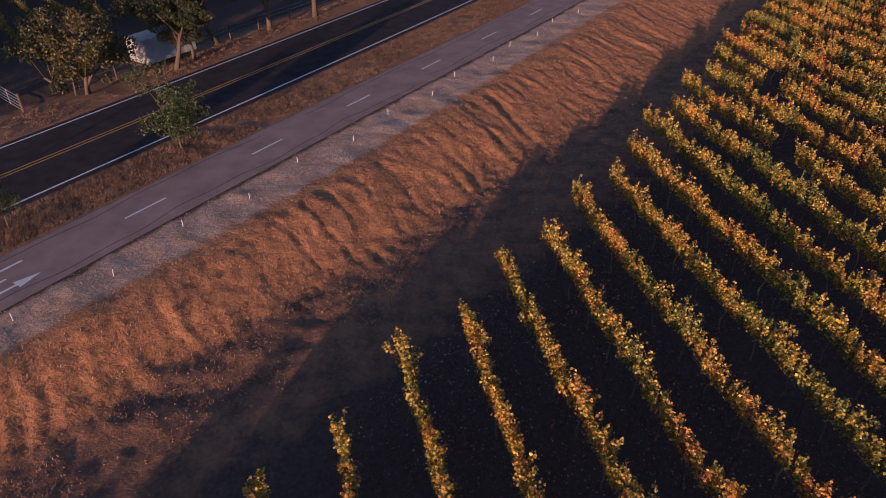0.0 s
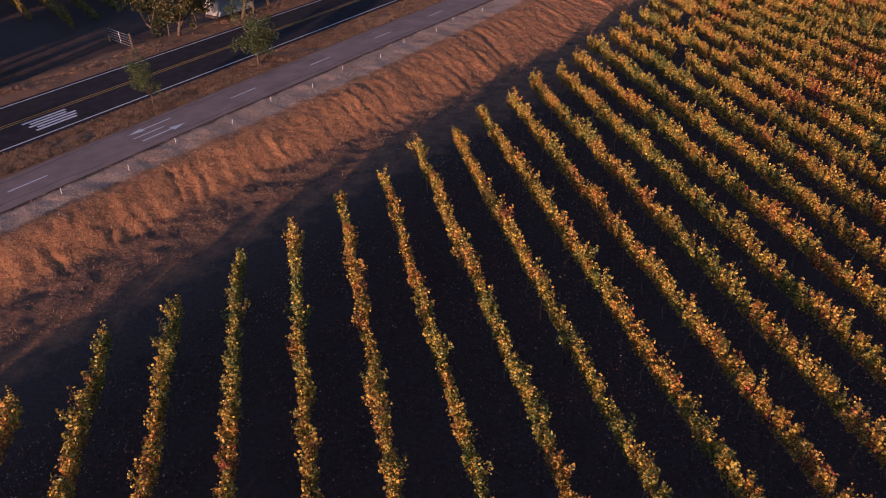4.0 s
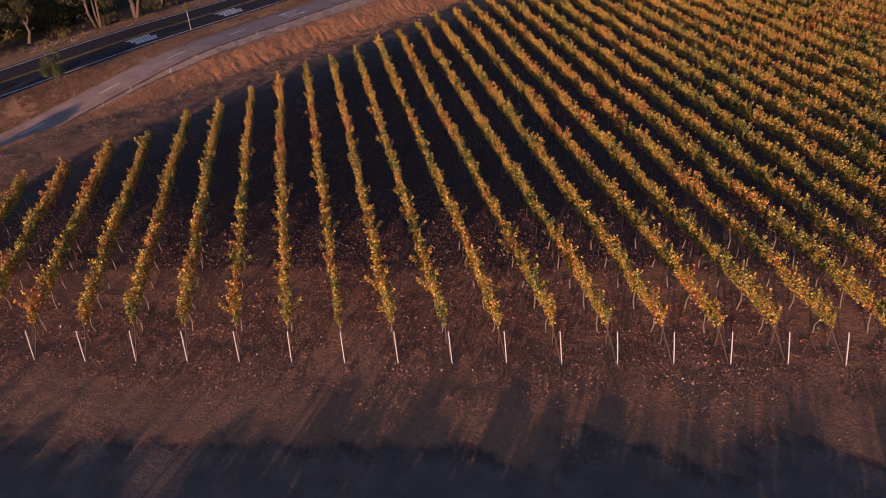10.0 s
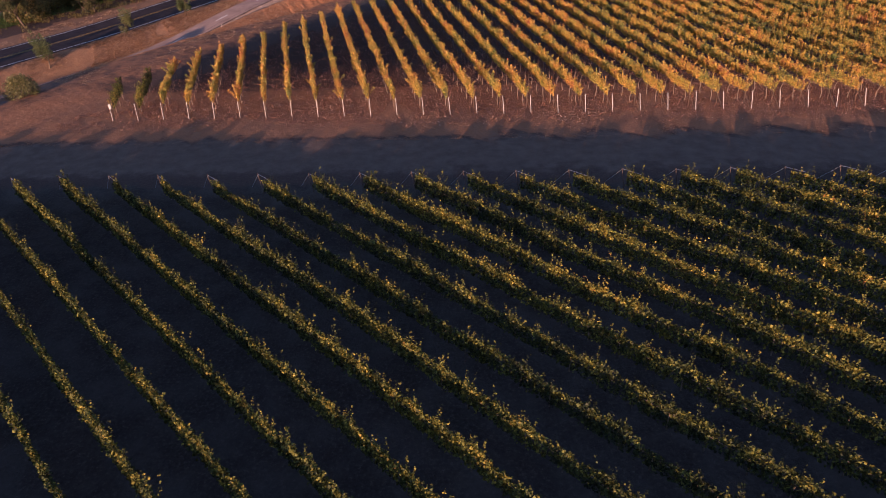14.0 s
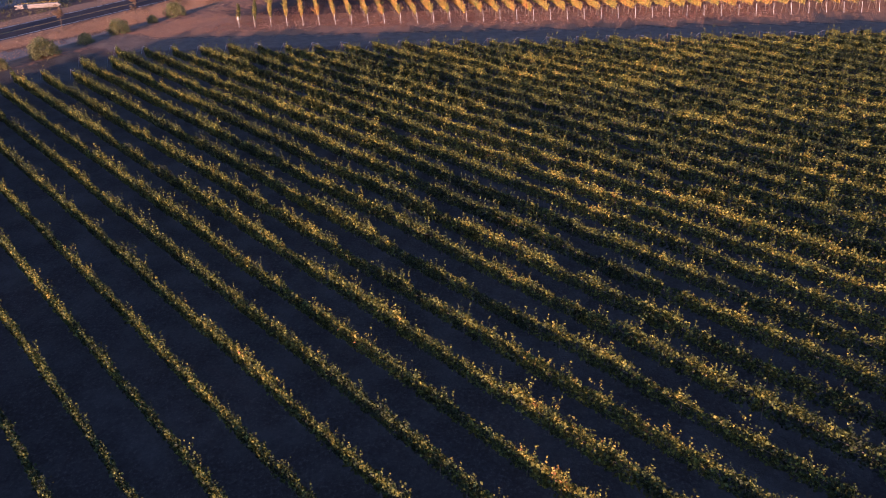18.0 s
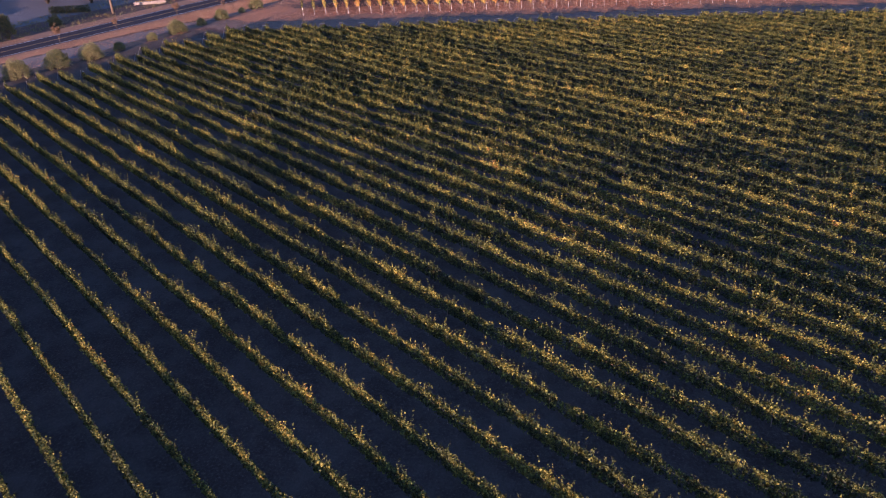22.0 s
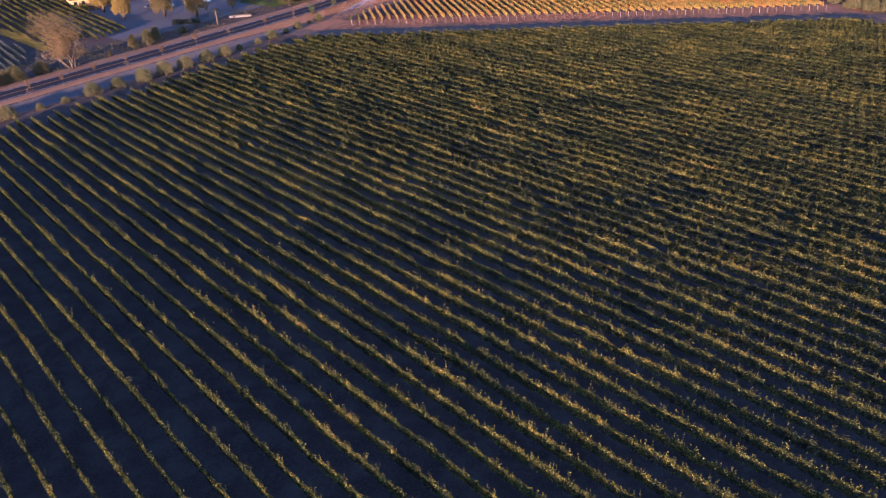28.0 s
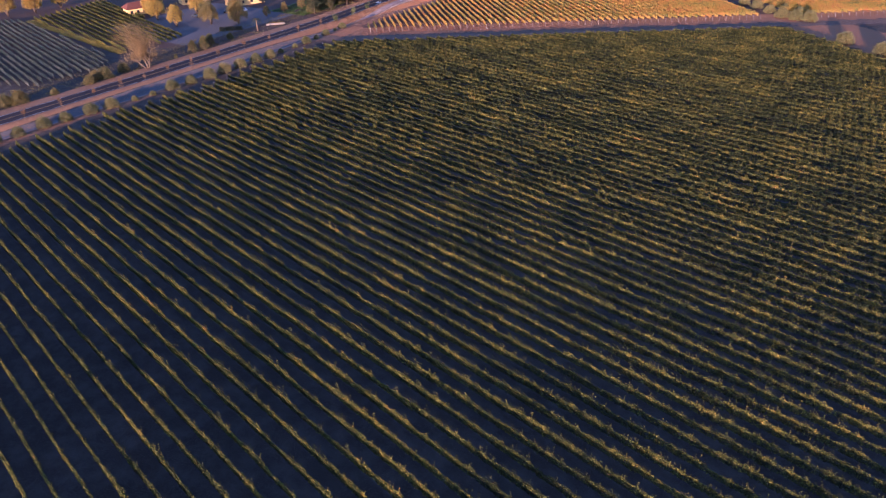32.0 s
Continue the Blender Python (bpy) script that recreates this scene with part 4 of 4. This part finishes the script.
def car_shape(root, paint, length=4.5):
    """A saloon body from cross sections, with windows and wheels."""
    prof = [(-2.2, 0.35, 0.75), (-2.1, 0.28, 0.95), (-1.5, 0.25, 1.0), (-0.95, 0.25, 1.42), (0.3, 0.25, 1.45), (1.0, 0.25, 1.0), (1.9, 0.26, 0.88), (2.15, 0.32, 0.7)]
    sp = Soup()
    verts, m = [], 8
    for yy, lo, hi in prof:
        roof = hi > 1.2
        w = 0.86 if abs(yy) < 2 else 0.76
        mid_z = min(hi, 0.92)
        tw = 0.62 if roof else w - 0.06
        verts += [(-w + 0.05, yy, lo), (-w, yy, (lo + mid_z) / 2), (-w + 0.02, yy, mid_z - 0.03), (-tw, yy, hi), (tw, yy, hi), (w - 0.02, yy, mid_z - 0.03), (w, yy, (lo + mid_z) / 2), (w - 0.05, yy, lo)]
    faces = [(i * m + k, i * m + (k + 1) % m, (i + 1) * m + (k + 1) % m, (i + 1) * m + k) for i in range(len(prof) - 1) for k in range(m)]
    faces += [tuple(range(m))[::-1], tuple(range((len(prof) - 1) * m, len(prof) * m))]
    sp.add(verts, faces)
    part("body", sp.mesh("body", paint, True), root)
    sp = Soup()
    sp.add([(-0.58, 0.36, 1.40), (0.58, 0.36, 1.40), (0.76, 0.97, 1.02), (-0.76, 0.97, 1.02)], [(0, 3, 2, 1)])
    part("windscreen", sp.mesh("windscreen", GLASS), root, pose(0, 0.02, 0.02))
    for sx in (-1, 1):
        sp = Soup()
        sp.add([(sx * 0.67, -0.9, 1.36), (sx * 0.67, 0.3, 1.39), (sx * 0.85, 0.75, 0.97), (sx * 0.87, -1.2, 0.97)], [(0, 1, 2, 3)])
        part("side_window", sp.mesh("side_window", GLASS), root, pose(sx * 0.012, 0, 0))
    wm = wheel_mesh()
    for sx in (-0.8, 0.8):
        for yy in (-1.4, 1.35):
            part("tyre", wm, root, pose(sx, yy, 0.33))
    return root


CAR_WHITE = plain("white_car_paint", (0.7, 0.7, 0.7), (0.75, 0.75, 0.75), 1, 0.25, 0.5, 0)
CAR_DARK = plain("dark_car_paint", (0.05, 0.06, 0.08), (0.07, 0.08, 0.1), 1, 0.25, 0.5, 0)
for x, y, turn, paint, label in ((-104, 40, 60, CAR_WHITE, "white car parked in the yard"), (-98, 43, 55, CAR_DARK, "dark car parked in the yard"), (-110, 37, 62, CAR_DARK, "dark saloon parked in the yard"), (-92, 46, 50, CAR_WHITE, "white saloon parked in the yard")):
    root = tagged(new("parked_car"), label, "car", "cars parked in the yard")
    root.matrix_basis = pose(x, y, 0.0, 0, 0, turn)
    car_shape(root, paint)


# ---- the yard: house, dark hedge, planter, sign ----
PLASTER = plain("cream_plaster", (0.56, 0.37, 0.13), (0.66, 0.46, 0.19), 1.5, 0.9)
ROOF = plain("red_roof_tiles", (0.11, 0.04, 0.026), (0.18, 0.07, 0.045), 2.5, 0.85)
ROOF_GREY = plain("grey_metal_roof", (0.17, 0.19, 0.22), (0.25, 0.27, 0.30), 1.5, 0.5, 0.4)
WOOD_TRIM = plain("brown_trim", (0.10, 0.06, 0.04), (0.16, 0.10, 0.07), 6)


def house(place, turn, wx, wy, wall_h, ridge_h, roof_mat, label):
    root = tagged(new("house"), label, "house")
    root.matrix_basis = pose(*place, 0, 0, turn)
    for lo, hi in (((-wx, -wy, -0.3), (wx, -wy + 0.25, wall_h)), ((-wx, wy - 0.25, -0.3), (wx, wy, wall_h)), ((-wx, -wy + 0.25, -0.3), (-wx + 0.25, wy - 0.25, wall_h)), ((wx - 0.25, -wy + 0.25, -0.3), (wx, wy - 0.25, wall_h))):
        solid("wall", lo, hi, PLASTER, root, 0.0)
    e0 = 0.6
    for sgn in (-1, 1):
        sp = Soup()
        v = [(-wx - e0, sgn * (wy + e0), wall_h - 0.1), (wx + e0, sgn * (wy + e0), wall_h - 0.1), (wx * 0.7, 0, ridge_h), (-wx * 0.7, 0, ridge_h)]
        u = [(a0, b0, c + 0.16) for a0, b0, c in v]
        sp.add(v + u, [(0, 1, 2, 3), (7, 6, 5, 4), (0, 4, 5, 1), (1, 5, 6, 2), (2, 6, 7, 3), (3, 7, 4, 0)])
        roof = part("roof_slope", sp.mesh("roof_slope", roof_mat), root)
        sp = Soup()
        v = [(sgn * (wx + e0), -wy - e0, wall_h - 0.1), (sgn * (wx + e0), wy + e0, wall_h - 0.1), (sgn * wx * 0.7, 0, ridge_h)]
        u = [(a0, b0, c + 0.15) for a0, b0, c in v]
        sp.add(v + u, [(0, 1, 2), (5, 4, 3), (0, 3, 4, 1), (1, 4, 5, 2), (2, 5, 3, 0)])
        part("roof_hip", sp.mesh("roof_hip", roof_mat), root)
    for i in range(4):
        xx = -wx + (i + 0.5) * wx / 2
        f = solid("window", (xx - 0.6, -wy - 0.06, 0.9), (xx + 0.6, -wy - 0.002, 2.1), WOOD_TRIM, root, 0.02)
        solid("pane", (xx - 0.5, -wy - 0.09, 1.0), (xx + 0.5, -wy - 0.062, 2.0), GLASS, f, 0.0)
    solid("door", (wx - 1.4, -wy - 0.08, -0.05), (wx - 0.4, -wy - 0.003, 2.05), WOOD_TRIM, root, 0.02)


house((-140.5, 49.0, 0), 40, 5.5, 4.0, 2.9, 4.9, ROOF, "cream house with a red tiled hip roof")
house((-96, 62, 0), 35, 8.0, 4.0, 3.2, 4.6, ROOF_GREY, "low building with a grey metal roof")
house((-122, 70, 0), 35, 7.0, 4.0, 3.0, 4.4, ROOF_GREY, "long shed with a grey metal roof")


def hedge():
    rg = np.random.default_rng(5)
    root = tagged(new("hedge"), "low dark clipped hedge along the yard", "hedge")
    root.matrix_basis = pose(-86.5, 10.5, 0.0, 0, 0, 5)
    sp = Soup()
    pts = np.stack([rg.uniform(-4.5, 4.5, 1800), rg.uniform(-0.8, 0.8, 1800), rg.uniform(0.05, 1.5, 1800)], 1)
    sp.leaves(pts, rg.uniform(0.15, 0.3, 1800), rg)
    part("foliage", sp.mesh("foliage", LEAF_OAK), root)
    sp = Soup()
    for i in range(10):
        sp.tube([(-4.2 + i * 0.93, 0, -0.1), (-4.2 + i * 0.93, 0.05, 1.2)], [0.05, 0.02], 5)
    part("stems", sp.mesh("stems", TRUNK), root)


hedge()
STONE = plain("pale_stone", (0.2, 0.165, 0.135), (0.36, 0.30, 0.25), 3)


def planter():
    root = tagged(new("planter"), "low pale stone planter wall at the yard's entrance", "planter")
    root.matrix_basis = pose(-70.5, 17.5, 0.0, 0, 0, 15)
    for k in range(3):
        for i in range(9):
            solid("stone", (-3.6 + i * 0.8 + (k % 2) * 0.3, -0.3, k * 0.26 - 0.1), (-2.83 + i * 0.8 + (k % 2) * 0.3, 0.3, k * 0.26 + 0.14), STONE, root, 0.03)
    rg = np.random.default_rng(6)
    sp = Soup()
    pts = np.stack([rg.uniform(-3.4, 3.6, 700), rg.uniform(0.4, 1.5, 700), rg.uniform(0.05, 0.7, 700)], 1)
    sp.leaves(pts, rg.uniform(0.12, 0.22, 700), rg)
    part("shrubs", sp.mesh("shrubs", LEAF_GOLD), root)


planter()


# ---- loose cover: dry grass, fallen leaves, stones ----
def tufts(name, places, tall, mat, label, category, blades=7, seed=1):
    rg = np.random.default_rng(seed)
    places = np.asarray(places)
    n = len(places)
    P = np.repeat(places, blades, 0)
    m = len(P)
    a0 = rg.uniform(0, 6.28, m)
    h = tall * rg.uniform(0.5, 1.25, m)
    lean = rg.uniform(0.2, 1.1, m) * h
    base = P + np.stack([rg.normal(0, 0.07, m), rg.normal(0, 0.07, m), np.full(m, -0.03)], 1)
    w = np.stack([-np.sin(a0), np.cos(a0), np.zeros(m)], 1) * (0.012 + 0.012 * rg.random(m))[:, None]
    tip = base + np.stack([np.cos(a0) * lean, np.sin(a0) * lean, h], 1)
    V = np.stack([base - w, base + w, tip], 1).reshape(-1, 3)
    F = np.arange(3 * m).reshape(-1, 3)
    me = mesh_of(name, V.tolist(), F.tolist(), mat)
    tagged(new(name, me), label, category, kind="stuff")


def scatter(n, v0, v1, o0, o1, seed, keep=None):
    rg = np.random.default_rng(seed)
    v, u = rg.uniform(v0, v1, n), rg.uniform(0, 1, n)
    a0 = np.array([o0(t) if callable(o0) else o0 for t in v])
    b0 = np.array([o1(t) if callable(o1) else o1 for t in v])
    o = a0 + (b0 - a0) * u
    x, y = at(v, o)
    k = hump(x, y, 2.5, 11) + hump(x, y, 0.9, 12) * 0.6 > (keep if keep is not None else -9)
    x, y = x[k], y[k]
    return np.stack([x, y, height(x, y)], 1)


LEAF_CROP = leaf_material("green_crop_leaves", [(0.0, (0.05, 0.09, 0.02)), (0.5, (0.12, 0.19, 0.04)), (1.0, (0.24, 0.26, 0.06))])
# Blades added for the far vineyard's sunlit last row; low sun put into their yellow.
LEAF_LIT_ROW = leaf_material("sunlit_row_blades", [(0.0, (0.17, 0.16, 0.03)), (0.5, (0.32, 0.27, 0.05)), (1.0, (0.44, 0.35, 0.07))])
edge_row = np.array([(-186 + 69 * t + w * 0.65, 40 - 59 * t + w * 0.76, 0.05) for t, w in np.random.default_rng(76).uniform((0, -2.2), (1, 1.0), (3000, 2))])
verge = np.concatenate([scatter(26000, 25, 125, 4.3, lambda t: path_mid(t) - 2.3, 1, -0.45), scatter(6000, -110, 25, 4.4, lambda t: path_mid(t) - 3.5, 2, -0.2),
                        scatter(7000, 25, 125, -9, -4.4, 3, -0.1), scatter(3000, -110, 25, -8, -4.4, 4, -0.1)])
tufts("dry_grass", verge, 0.16, GRASS, "dry straw-coloured grass on the verges", "grass", 9, 1)
tufts("field_margin", edge_row, 0.8, LEAF_LIT_ROW, "sunlit yellow-green edge row of the far vineyard, drawn as blades", "grass", 8, 77)
scrub = np.concatenate([scatter(5000, -110, 30, -26, -8.5, 71, -0.1), scatter(2500, 30, 62, -24, -9.5, 72, -0.1)])
tufts("scrub", scrub, 0.55, LEAF_MIX, "low green and tan scrub beyond the road", "scrub", 8, 73)
crop = scatter(9000, 24, 46, -36, -15, 74, -0.4)
tufts("cover_crop", crop, 0.4, LEAF_CROP, "low green crop in a field beyond the road", "crop", 8, 75)
slope = scatter(16000, 18, 125, lambda t: bank(t)[0] - 1.0, lambda t: bank(t)[1] + 3.5, 5, -0.05)
tufts("bank_grass", slope, 0.10, GRASS, "sparse dry grass on the eroded bank", "grass", 6, 2)


def weeds():
    """Short dry weeds on the earth at the heads of the rows and between them."""
    rg = np.random.default_rng(33)
    n = 46000
    x, y = rg.uniform(-46, 122, n), -5.5 + 34 * rg.random(n) ** 1.8
    o = road_coords(x, y)[1]
    k = (o > 18) & (hump(x, y, 2.2, 61) + 0.7 * hump(x, y, 0.8, 62) > -0.15)
    x, y = x[k], y[k]
    tufts("dry_weeds", np.stack([x, y, height(x, y)], 1), 0.06, WEED, "short dry orange-brown weeds among the row heads", "weeds", 5, 34)


WEED = leaf_material("dry_weed_stalks", [(0.0, (0.20, 0.11, 0.06)), (0.5, (0.38, 0.21, 0.11)), (1.0, (0.50, 0.30, 0.17))])
weeds()


def litter():
    """Fallen vine leaves between the rows."""
    rg = np.random.default_rng(8)
    n = 420000
    x, y = rg.uniform(-34, 50, n), -4 + 78 * rg.uniform(0, 1, n) ** 1.5
    o = road_coords(x, y)[1]
    k = (o > 25.5) & (hump(x, y, 3.0, 21) + 0.6 * hump(x, y, 0.7, 22) > -0.22) & (y > -3 + 4 * rg.random(n))
    x, y = x[k], y[k]
    sp = Soup()
    sp.leaves(np.stack([x, y, height(x, y) + 0.04], 1), 0.035 + 0.065 * rg.random(len(x)) ** 2, rg, 0, 0.5)
    tagged(new("fallen_leaves", sp.mesh("fallen_leaves", LEAF_DRY)), "dry fallen vine leaves scattered on the soil", "leaves", kind="stuff")


LEAF_DRY = leaf_material("dry_fallen_leaves", [(0.0, (0.13, 0.05, 0.03)), (0.5, (0.30, 0.13, 0.075)), (0.78, (0.46, 0.28, 0.18)), (1.0, (0.68, 0.56, 0.45))], rough=0.35, spec=0.6, contrast=1.2)
litter()


PEBBLE = plain("pale_pebbles", (0.17, 0.12, 0.09), (0.34, 0.26, 0.20), 2, 0.9, 0.2, 0)


def stones():
    rg = np.random.default_rng(9)
    p = np.concatenate([scatter(16000, 35, 125, lambda t: path_mid(t) + 1.9, lambda t: bank(t)[0], 6), scatter(2500, 30, 125, lambda t: bank(t)[0], lambda t: bank(t)[1] + 3, 7)])
    n = len(p)
    r = (0.014 + 0.035 * rg.random(n) ** 2)[:, None]
    u = np.array([(1, 0, 0), (-1, 0, 0), (0, 1, 0), (0, -1, 0), (0, 0, 0.7), (0, 0, -0.7)])
    V = (p[:, None, :] + u[None] * r[:, None] * rg.uniform(0.6, 1.3, (n, 6, 1))).reshape(-1, 3)
    f = np.array([(0, 2, 4), (2, 1, 4), (1, 3, 4), (3, 0, 4), (2, 0, 5), (1, 2, 5), (3, 1, 5), (0, 3, 5)])
    F = (np.arange(n)[:, None, None] * 6 + f[None]).reshape(-1, 3)
    tagged(new("gravel_stones", mesh_of("gravel_stones", V.tolist(), F.tolist(), PEBBLE)), "loose pale stones on the gravel shoulder", "stones", kind="stuff")


stones()


def clods():
    """Lumps of dry earth at the row heads, on the bank and at its foot."""
    rg = np.random.default_rng(12)
    n = 42000
    x, y = rg.uniform(-45, 118, n), rg.triangular(-6.5, -1.0, 9.0, n)
    o = road_coords(x, y)[1]
    k = (o > 19) & (hump(x, y, 1.8, 51) + hump(x, y, 0.7, 52) > -0.35)
    p = np.stack([x[k], y[k], height(x[k], y[k])], 1)
    q = scatter(16000, 30, 122, lambda t: bank(t)[1] - 1.5, lambda t: bank(t)[1] + 4.5, 13, -0.3)
    w = scatter(22000, 30, 122, lambda t: bank(t)[0] - 0.2, lambda t: bank(t)[1], 14, -0.4)
    p = np.concatenate([p, q, w])
    n = len(p)
    r = (0.012 + 0.04 * rg.random(n) ** 3)[:, None]
    u = np.array([(1, 0, 0), (-1, 0, 0), (0, 1, 0), (0, -1, 0), (0, 0, 0.9)])
    V = (p[:, None, :] + u[None] * r[:, None] * rg.uniform(0.6, 1.4, (n, 5, 1))).reshape(-1, 3)
    f = np.array([(0, 2, 4), (2, 1, 4), (1, 3, 4), (3, 0, 4)])
    F = (np.arange(n)[:, None, None] * 5 + f[None]).reshape(-1, 3)
    tagged(new("soil_clods", mesh_of("soil_clods", V.tolist(), F.tolist(), CLOD)), "dry reddish brown clods of turned soil", "soil", kind="stuff")


CLOD = plain("dry_earth", (0.20, 0.10, 0.055), (0.38, 0.21, 0.115), 1.5, 0.95, 0.1, 0)
clods()
